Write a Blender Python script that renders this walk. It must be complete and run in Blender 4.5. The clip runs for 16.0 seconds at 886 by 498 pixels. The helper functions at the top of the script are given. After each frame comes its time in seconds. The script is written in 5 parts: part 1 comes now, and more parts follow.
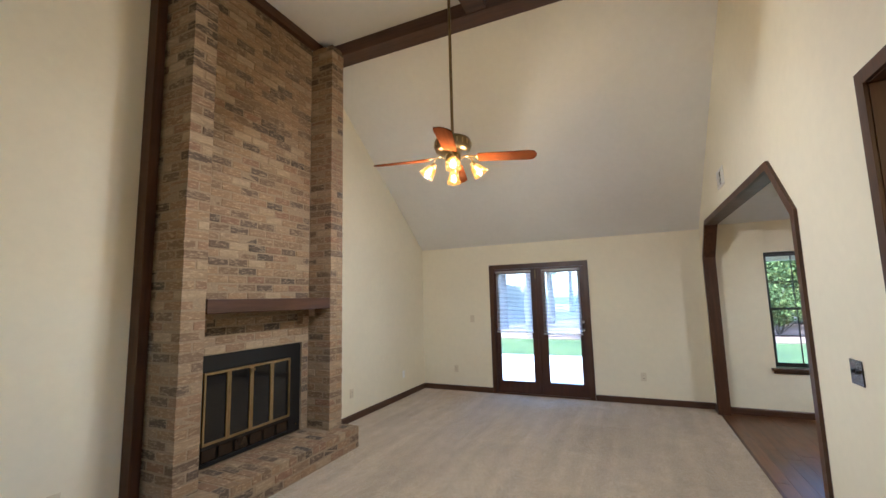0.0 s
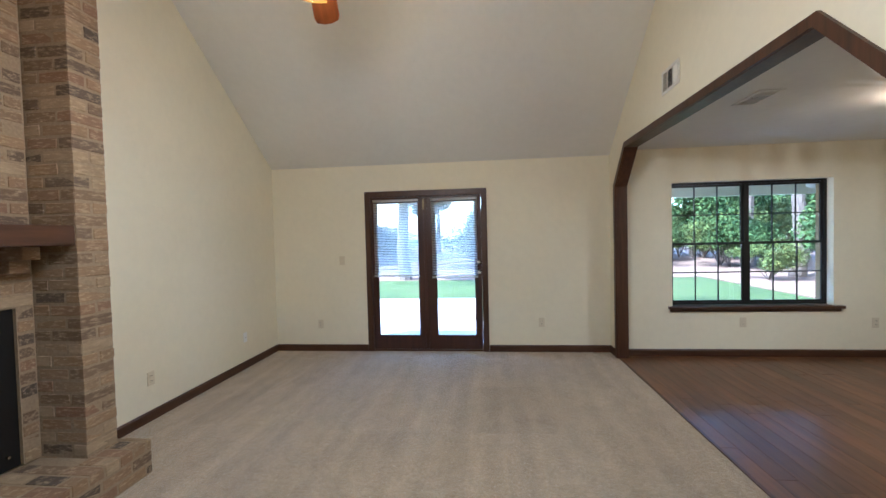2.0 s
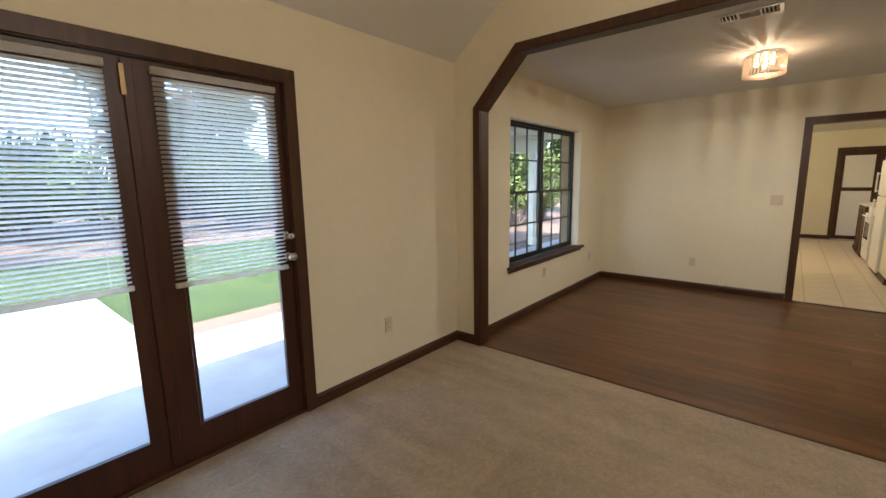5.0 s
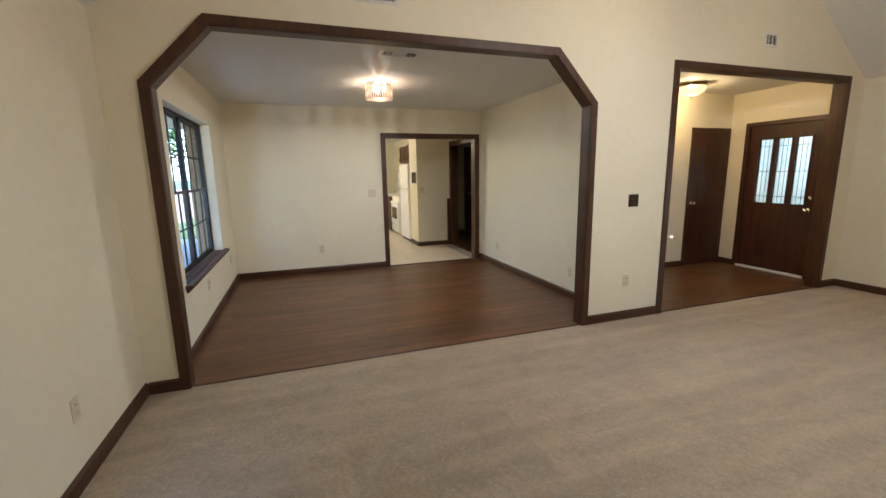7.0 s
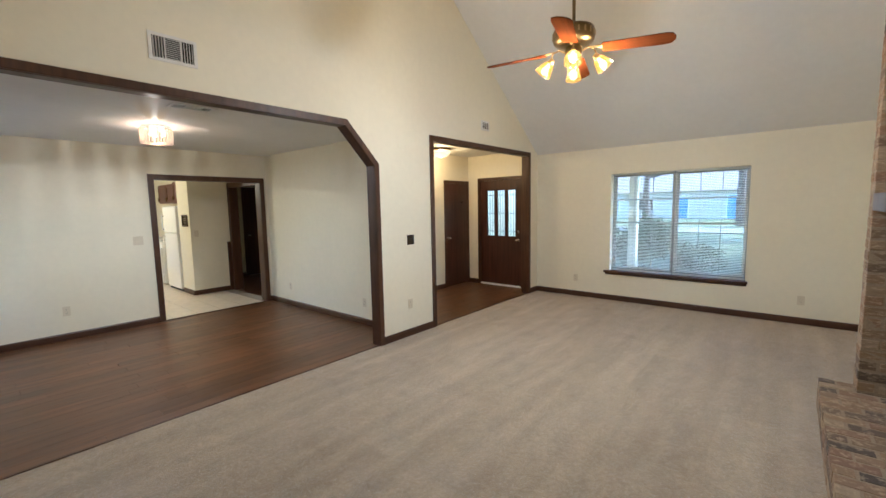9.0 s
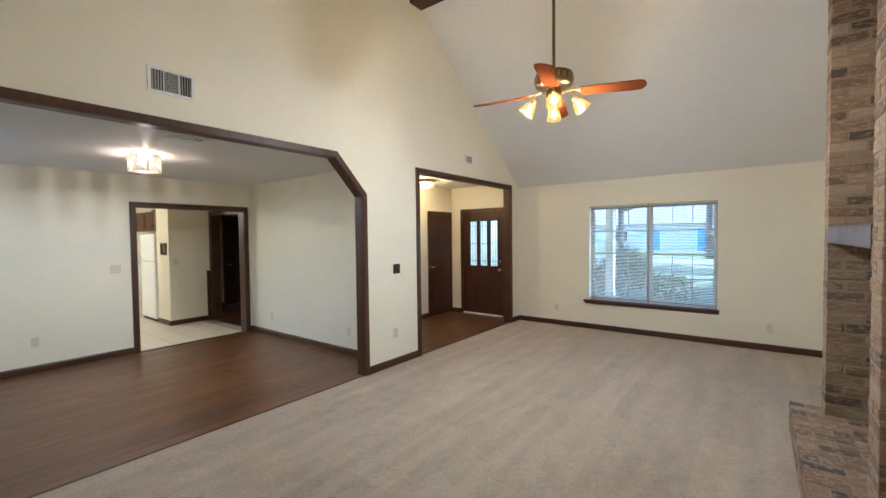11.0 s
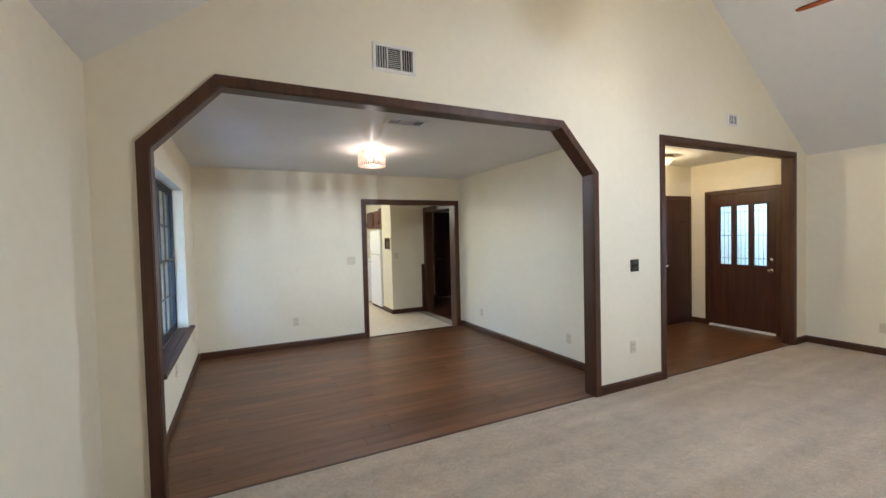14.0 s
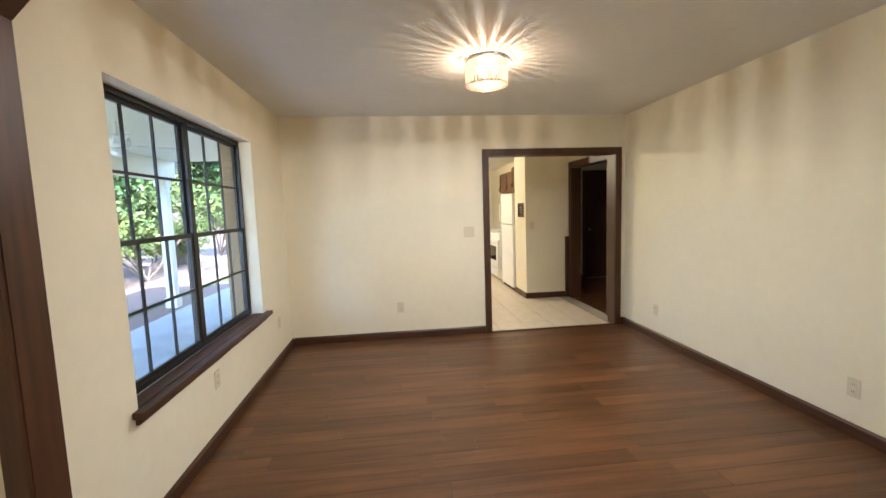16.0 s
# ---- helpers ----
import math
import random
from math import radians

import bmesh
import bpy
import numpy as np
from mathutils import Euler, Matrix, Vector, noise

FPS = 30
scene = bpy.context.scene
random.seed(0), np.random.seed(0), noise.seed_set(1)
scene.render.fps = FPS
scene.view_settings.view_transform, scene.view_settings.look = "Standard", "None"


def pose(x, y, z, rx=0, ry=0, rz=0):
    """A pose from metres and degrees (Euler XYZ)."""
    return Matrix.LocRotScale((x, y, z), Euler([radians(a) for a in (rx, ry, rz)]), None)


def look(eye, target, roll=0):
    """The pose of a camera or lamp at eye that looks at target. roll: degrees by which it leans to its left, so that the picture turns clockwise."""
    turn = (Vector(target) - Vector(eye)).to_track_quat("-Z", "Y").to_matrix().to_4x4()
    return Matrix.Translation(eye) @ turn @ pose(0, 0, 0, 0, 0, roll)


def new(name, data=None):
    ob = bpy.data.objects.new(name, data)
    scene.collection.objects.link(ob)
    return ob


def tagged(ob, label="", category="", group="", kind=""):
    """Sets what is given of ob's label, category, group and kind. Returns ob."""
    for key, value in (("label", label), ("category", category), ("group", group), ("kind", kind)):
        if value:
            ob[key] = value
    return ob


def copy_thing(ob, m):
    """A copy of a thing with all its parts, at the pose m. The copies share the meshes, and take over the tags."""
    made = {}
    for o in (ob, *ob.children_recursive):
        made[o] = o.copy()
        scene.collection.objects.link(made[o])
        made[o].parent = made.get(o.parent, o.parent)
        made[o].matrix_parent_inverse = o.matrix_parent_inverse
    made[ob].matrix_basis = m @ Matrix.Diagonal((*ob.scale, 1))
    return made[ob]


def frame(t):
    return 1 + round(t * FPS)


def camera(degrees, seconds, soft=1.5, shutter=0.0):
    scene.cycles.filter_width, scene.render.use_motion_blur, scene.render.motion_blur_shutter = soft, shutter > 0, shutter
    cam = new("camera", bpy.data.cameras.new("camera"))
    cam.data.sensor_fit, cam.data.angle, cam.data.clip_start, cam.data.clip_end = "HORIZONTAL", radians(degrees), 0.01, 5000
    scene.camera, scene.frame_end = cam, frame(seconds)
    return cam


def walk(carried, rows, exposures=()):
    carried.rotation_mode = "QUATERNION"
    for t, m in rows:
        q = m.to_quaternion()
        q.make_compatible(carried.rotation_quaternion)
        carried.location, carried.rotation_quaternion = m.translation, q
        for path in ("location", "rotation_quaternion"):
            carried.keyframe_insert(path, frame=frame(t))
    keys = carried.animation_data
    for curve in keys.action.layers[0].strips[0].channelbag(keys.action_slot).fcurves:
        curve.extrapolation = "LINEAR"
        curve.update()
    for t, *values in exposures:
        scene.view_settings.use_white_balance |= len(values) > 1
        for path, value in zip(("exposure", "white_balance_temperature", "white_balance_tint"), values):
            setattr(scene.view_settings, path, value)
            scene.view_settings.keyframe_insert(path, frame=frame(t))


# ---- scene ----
cam = camera(94.4, 16.0)
PATH = [
    (0, (-0.938, -6.428, 1.556), (-1.752, -4.616, 1.793), -1.4),
    (0.5, (-1.004, -6.171, 1.500), (-1.751, -4.322, 1.658), -1.5),
    (1, (-1.095, -5.830, 1.494), (-1.719, -3.931, 1.560), -1.5),
    (1.5, (-1.271, -5.463, 1.510), (-1.713, -3.513, 1.497), -1.4),
    (2, (-1.515, -5.021, 1.471), (-1.724, -3.033, 1.413), -1.4),
    (2.5, (-1.899, -4.530, 1.456), (-1.840, -2.534, 1.360), -1.2),
    (3, (-2.180, -4.062, 1.442), (-1.894, -2.087, 1.307), -1.2),
    (5.5, (-2.960, -1.674, 1.425), (-1.196, -0.796, 1.083), -1.0),
    (6, (-3.027, -1.387, 1.401), (-1.097, -0.996, 1.051), -1.3),
    (6.5, (-3.028, -1.117, 1.404), (-1.067, -1.273, 1.045), -1.1),
    (7, (-3.096, -0.886, 1.442), (-1.234, -1.524, 1.083), -1.0),
    (7.5, (-3.234, -0.756, 1.471), (-1.522, -1.729, 1.124), -1.1),
    (8, (-3.351, -0.640, 1.482), (-1.798, -1.860, 1.167), -1.1),
    (8.5, (-3.414, -0.464, 1.523), (-2.014, -1.866, 1.256), -1.1),
    (9, (-3.469, -0.367, 1.559), (-2.182, -1.884, 1.351), -1.1),
    (9.5, (-3.479, -0.343, 1.562), (-2.276, -1.935, 1.422), -1.1),
    (12, (-3.446, -0.211, 1.531), (-2.177, -1.756, 1.522), -1.3),
    (12.5, (-3.376, -0.287, 1.503), (-1.963, -1.702, 1.496), -1.4),
    (13, (-3.255, -0.373, 1.517), (-1.698, -1.628, 1.491), -1.3),
    (13.5, (-3.034, -0.441, 1.490), (-1.344, -1.510, 1.449), -1.3),
    (14, (-2.711, -0.499, 1.481), (-0.915, -1.378, 1.423), -1.4),
    (14.5, (-2.332, -0.658, 1.451), (-0.456, -1.348, 1.370), -1.5),
    (15, (-1.949, -0.797, 1.426), (-0.024, -1.328, 1.317), -1.5),
    (15.5, (-1.571, -0.931, 1.419), (0.384, -1.329, 1.274), -1.5),
    (16, (-1.241, -1.135, 1.427), (0.738, -1.353, 1.236), -1.9),
]
EXPOSURE = [(0.0, 3.78, 4750, 10), (3.0, 3.65, 4600, 9), (5.5, 3.35, 5950, 12), (7.0, 3.7, 5000, 10), (9.5, 3.95, 4650, 9), (12.5, 4.0, 4450, 9), (15.0, 4.15, 4450, 9), (15.5, 4.25, 4550, 9), (16.0, 4.25, 5200, 11)]
walk(cam, [(t, look(eye, target, roll)) for t, eye, target, roll in PATH], EXPOSURE)

# ---- light and sky ----
SUN_EL, SUN_AZ = 50, 236          # degrees; azimuth clockwise from +y
world = bpy.data.worlds.new("sky")
scene.world = world
world.use_nodes = True
wn = world.node_tree.nodes
sky = wn.new("ShaderNodeTexSky")
sky.sky_type, sky.sun_disc = "NISHITA", False
sky.sun_elevation, sky.sun_rotation = radians(SUN_EL), radians(SUN_AZ)
wn["Background"].inputs[1].default_value = 0.15
world.node_tree.links.new(sky.outputs[0], wn["Background"].inputs[0])
sun_data = bpy.data.lights.new("sun", "SUN")
sun_data.energy, sun_data.angle, sun_data.color = 2.0, radians(0.5), (1.0, 0.95, 0.86)
sun = new("sun", sun_data)
az, el = radians(SUN_AZ), radians(SUN_EL)
sun_dir = Vector((math.sin(az) * math.cos(el), math.cos(az) * math.cos(el), math.sin(el)))
sun.matrix_world = look(sun_dir * 60, (0, 0, 0))

FAN_W, DINING_W, DINING_DOWN, ENTRY_W, KITCHEN_W = 3.3, 1.5, 2.2, 2.6, 11
WARM = (1.0, 0.91, 0.76)


def bulb_lamp(name, place, watts, colour, radius):
    data = bpy.data.lights.new(name, "POINT")
    data.energy, data.color, data.shadow_soft_size = watts, colour, radius
    ob = new(name, data)
    ob.location = place
    return ob


# ---- plan ----
XW, YN, YND, YS = -4.33, 0.20, 0.045, -7.08
TW = 0.10
XD, YDS = 3.29, -3.775
CEIL, CEIL_E, EAVE, FLAT = 2.44, 2.52, 2.42, 4.62
BEAM_N, BEAM_S, BEAM_Z = -2.50, -4.62, 4.47
FAN = Vector((-2.172, -3.436, 2.785))


# ---- materials ----
def base_material(name, rough=0.6, metal=0.0):
    m = bpy.data.materials.new(name)
    m.use_nodes = True
    b = m.node_tree.nodes["Principled BSDF"]
    b.inputs["Roughness"].default_value = rough
    b.inputs["Metallic"].default_value = metal
    return m, m.node_tree, b


def node(tree, kind, **inputs):
    n = tree.nodes.new(kind)
    for key, value in inputs.items():
        n.inputs[key.replace("_", " ")].default_value = value
    return n


def coords(tree, scale=(1, 1, 1), mode="Object"):
    tc = tree.nodes.new("ShaderNodeTexCoord")
    mp = tree.nodes.new("ShaderNodeMapping")
    mp.inputs["Scale"].default_value = scale
    tree.links.new(tc.outputs[mode], mp.inputs[0])
    return mp.outputs[0]


def noise_fac(tree, vec, scale, detail=4, rough=0.6):
    n = node(tree, "ShaderNodeTexNoise", Scale=scale, Detail=detail, Roughness=rough)
    tree.links.new(vec, n.inputs["Vector"])
    return n.outputs["Fac"]


def ramp(tree, fac, stops):
    r = tree.nodes.new("ShaderNodeValToRGB")
    e = r.color_ramp.elements
    while len(e) < len(stops):
        e.new(0.5)
    for el_, (p, c) in zip(e, stops):
        el_.position, el_.color = p, (*c, 1)
    tree.links.new(fac, r.inputs[0])
    return r.outputs[0]


def mix(tree, a, b, fac, mode="MIX"):
    m = tree.nodes.new("ShaderNodeMix")
    m.data_type, m.blend_type = "RGBA", mode
    for sock, v in ((m.inputs[0], fac), (m.inputs[6], a), (m.inputs[7], b)):
        if isinstance(v, (int, float)):
            sock.default_value = v
        elif isinstance(v, tuple):
            sock.default_value = (*v, 1)
        else:
            tree.links.new(v, sock)
    return m.outputs[2]


def bump(tree, bsdf, fac, strength, dist=0.002):
    b = node(tree, "ShaderNodeBump", Strength=strength, Distance=dist)
    tree.links.new(fac, b.inputs["Height"])
    tree.links.new(b.outputs[0], bsdf.inputs["Normal"])


def shade(c, k):
    return tuple(min(1, v * k) for v in c)


def paint(name, c, rough=0.75, stain=0.06, grain=0.25, gs=260):
    """Rolled wall paint: faint roller blotches and orange-peel relief."""
    m, t, b = base_material(name, rough)
    v = coords(t)
    big = ramp(t, noise_fac(t, v, 0.9, 5), [(0.3, shade(c, 1 - stain)), (0.7, c)])
    fine = ramp(t, noise_fac(t, v, 14, 3), [(0.3, shade((1, 1, 1), 0.965)), (0.7, (1, 1, 1))])
    t.links.new(mix(t, big, fine, 1.0, "MULTIPLY"), b.inputs["Base Color"])
    bump(t, b, noise_fac(t, v, gs, 2), grain, 0.0008)
    return m


def wood(name, c, rough=0.35, axis=2, streak=30.0, spread=0.45, rnd=0.0, coat=0.0):
    """Stained wood: grain drawn out along one axis, darker streaks; rnd varies each piece."""
    m, t, b = base_material(name, rough)
    s = [streak] * 3
    s[axis] = streak / 16
    v = coords(t, tuple(s))
    if rnd:
        oi = t.nodes.new("ShaderNodeObjectInfo")
        add = t.nodes.new("ShaderNodeVectorMath")
        mul = node(t, "ShaderNodeMath")
        mul.operation = "MULTIPLY"
        mul.inputs[1].default_value = 43.0
        t.links.new(oi.outputs["Random"], mul.inputs[0])
        t.links.new(v, add.inputs[0])
        t.links.new(mul.outputs[0], add.inputs[1])
        v = add.outputs[0]
    g = noise_fac(t, v, 1.0, 6, 0.65)
    col = ramp(t, g, [(0.28, shade(c, 1 - spread)), (0.5, c), (0.75, shade(c, 1 + spread))])
    if rnd:
        col = mix(t, col, ramp(t, oi.outputs["Random"], [(0, shade((1, 1, 1), 1 - rnd)), (1, (1, 1, 1))]), 1.0, "MULTIPLY")
    wear = ramp(t, noise_fac(t, coords(t), 2.2, 4), [(0.35, shade((1, 1, 1), 0.82)), (0.65, (1, 1, 1))])
    t.links.new(mix(t, col, wear, 1.0, "MULTIPLY"), b.inputs["Base Color"])
    rr = ramp(t, noise_fac(t, coords(t), 5, 2), [(0.2, (rough * 0.9,) * 3), (0.8, (min(1, rough * 1.12),) * 3)])
    t.links.new(rr, b.inputs["Roughness"])
    b.inputs["Specular IOR Level"].default_value = 0.42
    bump(t, b, g, 0.05, 0.0004)
    b.inputs["Coat Weight"].default_value = coat
    return m


def plain(name, c, rough=0.5, metal=0.0, var=0.08, scale=20.0, bmp=0.0):
    m, t, b = base_material(name, rough, metal)
    v = coords(t)
    f = noise_fac(t, v, scale, 4)
    t.links.new(ramp(t, f, [(0.3, shade(c, 1 - var)), (0.7, shade(c, 1 + var * 0.4))]), b.inputs["Base Color"])
    if bmp:
        bump(t, b, f, bmp)
    return m


def glass(name, tint=(1, 1, 1), rough=0.0):
    m, t, b = base_material(name, rough)
    b.inputs["Base Color"].default_value = (*tint, 1)
    b.inputs["Transmission Weight"].default_value = 1.0
    b.inputs["IOR"].default_value = 1.45
    return m


def pane_glass(name):
    """Thin window glass: clear with a faint mirror gloss."""
    m = bpy.data.materials.new(name)
    m.use_nodes = True
    t = m.node_tree
    t.nodes.remove(t.nodes["Principled BSDF"])
    clear = t.nodes.new("ShaderNodeBsdfTransparent")
    clear.inputs[0].default_value = (0.97, 0.985, 0.985, 1)
    gloss = t.nodes.new("ShaderNodeBsdfGlossy")
    gloss.inputs["Roughness"].default_value = 0.02
    mx = t.nodes.new("ShaderNodeMixShader")
    mx.inputs[0].default_value = 0.035
    t.links.new(clear.outputs[0], mx.inputs[1])
    t.links.new(gloss.outputs[0], mx.inputs[2])
    t.links.new(mx.outputs[0], t.nodes["Material Output"].inputs[0])
    return m


def glow(name, c, power):
    m, t, b = base_material(name, 0.4)
    b.inputs["Base Color"].default_value = (*c, 1)
    b.inputs["Emission Color"].default_value = (*c, 1)
    b.inputs["Emission Strength"].default_value = power
    return m


def brick_material(name, rnd="object"):
    """Old mixed brick: buff, tan, rose and charred faces with mortar smears."""
    m, t, b = base_material(name, 0.9)
    if rnd == "object":
        r = t.nodes.new("ShaderNodeObjectInfo").outputs["Random"]
    else:
        r = t.nodes.new("ShaderNodeNewGeometry").outputs["Random Per Island"]
    v = coords(t, (0.7, 0.7, 2.6))
    cols = [(0.0, (0.055, 0.043, 0.032)), (0.10, (0.095, 0.068, 0.045)), (0.24, (0.15, 0.098, 0.056)), (0.40, (0.235, 0.150, 0.077)),
            (0.55, (0.28, 0.183, 0.094)), (0.70, (0.20, 0.108, 0.060)), (0.84, (0.26, 0.180, 0.098)), (1.0, (0.38, 0.285, 0.17))]
    c = ramp(t, r, cols)
    off = t.nodes.new("ShaderNodeVectorMath")
    mul = node(t, "ShaderNodeMath")
    mul.operation = "MULTIPLY"
    mul.inputs[1].default_value = 91.0
    t.links.new(r, mul.inputs[0])
    t.links.new(v, off.inputs[0])
    t.links.new(mul.outputs[0], off.inputs[1])
    big = noise_fac(t, off.outputs[0], 11, 5, 0.7)
    c = mix(t, c, (0.15, 0.10, 0.062), ramp(t, big, [(0.40, (0, 0, 0)), (0.85, (0.6,) * 3)]))
    smear = noise_fac(t, off.outputs[0], 26, 4, 0.7)
    c = mix(t, c, (0.52, 0.39, 0.235), ramp(t, smear, [(0.50, (0, 0, 0)), (0.74, (0.75,) * 3)]))
    t.links.new(c, b.inputs["Base Color"])
    bump(t, b, noise_fac(t, off.outputs[0], 70, 5, 0.75), 0.7, 0.004)
    return m


M_WALL = paint("wall_paint", (0.81, 0.748, 0.572))
M_CEIL = paint("ceiling_paint", (0.75, 0.735, 0.685), grain=0.6, gs=120)
M_TRIM = wood("dark_stained_wood", (0.066, 0.028, 0.0125), 0.42, axis=2, streak=26)
M_TRIMH = wood("dark_stained_wood_level", (0.066, 0.028, 0.0125), 0.42, axis=1, streak=26)
M_TRIMX = wood("dark_stained_wood_cross", (0.066, 0.028, 0.0125), 0.42, axis=0, streak=26)
M_DOOR = wood("dark_door_wood", (0.055, 0.019, 0.009), 0.38, axis=2, streak=22)
M_BEAM = wood("beam_wood", (0.075, 0.036, 0.022), 0.6, axis=0, streak=18)
M_PLANK = wood("floor_plank_wood", (0.150, 0.066, 0.0255), 0.33, axis=1, streak=19, spread=0.50, rnd=0.38)
M_GAP = plain("floor_joint", (0.05, 0.022, 0.012), 0.8)
M_BRICK = brick_material("old_brick")
M_BRICKS = brick_material("old_brick_joined", "island")
M_MORTAR = plain("mortar", (0.29, 0.215, 0.13), 0.95, var=0.2, scale=60, bmp=0.5)
M_BLACK = plain("black_metal", (0.012, 0.012, 0.012), 0.45, 0.3)
M_BRASS = plain("brass", (0.46, 0.34, 0.16), 0.3, 0.9, var=0.15)
M_ABRASS = plain("antique_brass", (0.22, 0.165, 0.085), 0.28, 1.0, var=0.2)
M_CHROME = plain("satin_nickel", (0.62, 0.60, 0.56), 0.22, 1.0)
M_SMOKE = plain("smoked_glass", (0.010, 0.010, 0.010), 0.06)
M_PANE = pane_glass("window_glass")
M_BRONZE = plain("dark_bronze_aluminium", (0.028, 0.026, 0.025), 0.4, 0.5)
M_ALU = plain("mill_aluminium", (0.42, 0.42, 0.40), 0.45, 0.3)
M_WHITE = plain("white_enamel", (0.82, 0.82, 0.80), 0.3, var=0.03)
M_IVORY = plain("ivory_plastic", (0.66, 0.58, 0.42), 0.4, var=0.05)
M_PLATE = plain("brown_metal_plate", (0.055, 0.038, 0.025), 0.25, 0.6)
M_VENT = plain("vent_metal", (0.72, 0.70, 0.65), 0.45, 0.1)
M_DARK = plain("vent_dark", (0.03, 0.03, 0.03), 0.9)
M_TILE = plain("kitchen_tile_glaze", (0.76, 0.66, 0.51), 0.3, var=0.12, scale=7)
M_GROUT = plain("tile_grout", (0.42, 0.37, 0.30), 0.9)
M_EXTW = plain("porch_paint", (0.80, 0.76, 0.62), 0.6, var=0.06, scale=3)
M_CONC = plain("patio_concrete", (0.40, 0.385, 0.36), 0.9, var=0.18, scale=3, bmp=0.3)
M_MULCH = plain("leaf_mulch", (0.20, 0.125, 0.085), 0.95, var=0.5, scale=30, bmp=0.8)
M_BARK = plain("bark", (0.13, 0.10, 0.08), 0.95, var=0.4, scale=18, bmp=0.9)
M_ROOF = plain("asphalt_roof", (0.14, 0.12, 0.11), 0.9, var=0.25, scale=9)
M_BLUE = plain("blue_shutter_paint", (0.07, 0.26, 0.50), 0.5)
M_SIDING = plain("pale_siding", (0.55, 0.51, 0.44), 0.7, var=0.06)
M_BLADE = wood("fan_blade_wood", (0.075, 0.020, 0.0045), 0.6, axis=0, streak=30)
M_BLADE.node_tree.nodes["Principled BSDF"].inputs["Specular IOR Level"].default_value = 0.0
M_ROAD = plain("road_asphalt", (0.10, 0.097, 0.093), 0.9, var=0.15, scale=4)


def leaf_material(name, c):
    m, t, b = base_material(name, 0.8)
    b.inputs["Specular IOR Level"].default_value = 0.15
    r = t.nodes.new("ShaderNodeNewGeometry").outputs["Random Per Island"]
    t.links.new(ramp(t, r, [(0, shade(c, 0.5)), (0.6, c), (1, (c[0] * 1.6, c[1] * 1.3, c[2] * 1.0))]), b.inputs["Base Color"])
    b.inputs["Transmission Weight"].default_value = 0.0
    return m


M_LEAF = leaf_material("leaf_green", (0.050, 0.090, 0.030))
M_LEAF2 = leaf_material("leaf_yellow_green", (0.085, 0.115, 0.035))


def carpet_material():
    m, t, b = base_material("cut_pile_carpet", 0.97)
    v = coords(t)
    tuft = noise_fac(t, v, 150, 3, 0.7)
    clump = noise_fac(t, v, 34, 5, 0.72)
    lay_ = noise_fac(t, coords(t, (1.0, 0.6, 1)), 8, 6, 0.72)
    blotch = noise_fac(t, coords(t, (1.0, 0.55, 1)), 1.1, 4)
    sweep = noise_fac(t, coords(t, (4.2, 0.55, 1)), 1.0, 3, 0.5)
    c = ramp(t, blotch, [(0.3, (0.59, 0.455, 0.285)), (0.7, (0.69, 0.55, 0.36))])
    for f, lo, dark in ((sweep, 0.42, 0.92), (lay_, 0.38, 0.84), (clump, 0.38, 0.80), (tuft, 0.32, 0.82)):
        c = mix(t, c, ramp(t, f, [(lo, (dark, dark * 0.99, dark * 0.97)), (1 - lo, (1, 1, 1))]), 1.0, "MULTIPLY")
    # vacuum strokes: rows of leaning bands with soft, wandering edges
    warp = t.nodes.new("ShaderNodeTexNoise")
    warp.inputs["Scale"].default_value, warp.inputs["Detail"].default_value = 2.2, 5
    t.links.new(v, warp.inputs["Vector"])
    lean = coords(t)
    bent = t.nodes.new("ShaderNodeVectorMath")
    bent.operation = "MULTIPLY_ADD"
    bent.inputs[1].default_value = (0.10, 0.16, 0)
    t.links.new(warp.outputs["Color"], bent.inputs[0])
    t.links.new(lean, bent.inputs[2])
    rows = node(t, "ShaderNodeTexBrick", Scale=1.0, Mortar_Size=0.0, Brick_Width=0.27, Row_Height=0.95)
    rows.inputs["Color1"].default_value, rows.inputs["Color2"].default_value = (0.87, 0.86, 0.845, 1), (1, 1, 1, 1)
    t.links.new(bent.outputs[0], rows.inputs["Vector"])
    c = mix(t, c, rows.outputs["Color"], 1.0, "MULTIPLY")
    # raised pile ridges left between the strokes
    ridge = node(t, "ShaderNodeTexWave", Scale=1.45, Distortion=6.0, Detail=5.0, Detail_Scale=1.3, Detail_Roughness=0.7)
    ridge.wave_type, ridge.bands_direction = "BANDS", "X"
    t.links.new(coords(t, (1.0, 0.32, 1)), ridge.inputs["Vector"])
    c = mix(t, c, ramp(t, ridge.outputs["Fac"], [(0.0, (0.915, 0.91, 0.90)), (0.6, (0.955, 0.952, 0.95)), (0.94, (1, 1, 1))]), 1.0, "MULTIPLY")
    fleck = noise_fac(t, v, 62, 2, 0.5)
    c = mix(t, c, (0.80, 0.73, 0.60), ramp(t, fleck, [(0.60, (0, 0, 0)), (0.72, (0.35,) * 3)]))
    t.links.new(c, b.inputs["Base Color"])
    b.inputs["Sheen Weight"].default_value = 0.3
    both = node(t, "ShaderNodeMath")
    both.operation = "ADD"
    t.links.new(tuft, both.inputs[0])
    t.links.new(clump, both.inputs[1])
    bump(t, b, both.outputs[0], 0.9, 0.012)
    return m


M_CARPET = carpet_material()


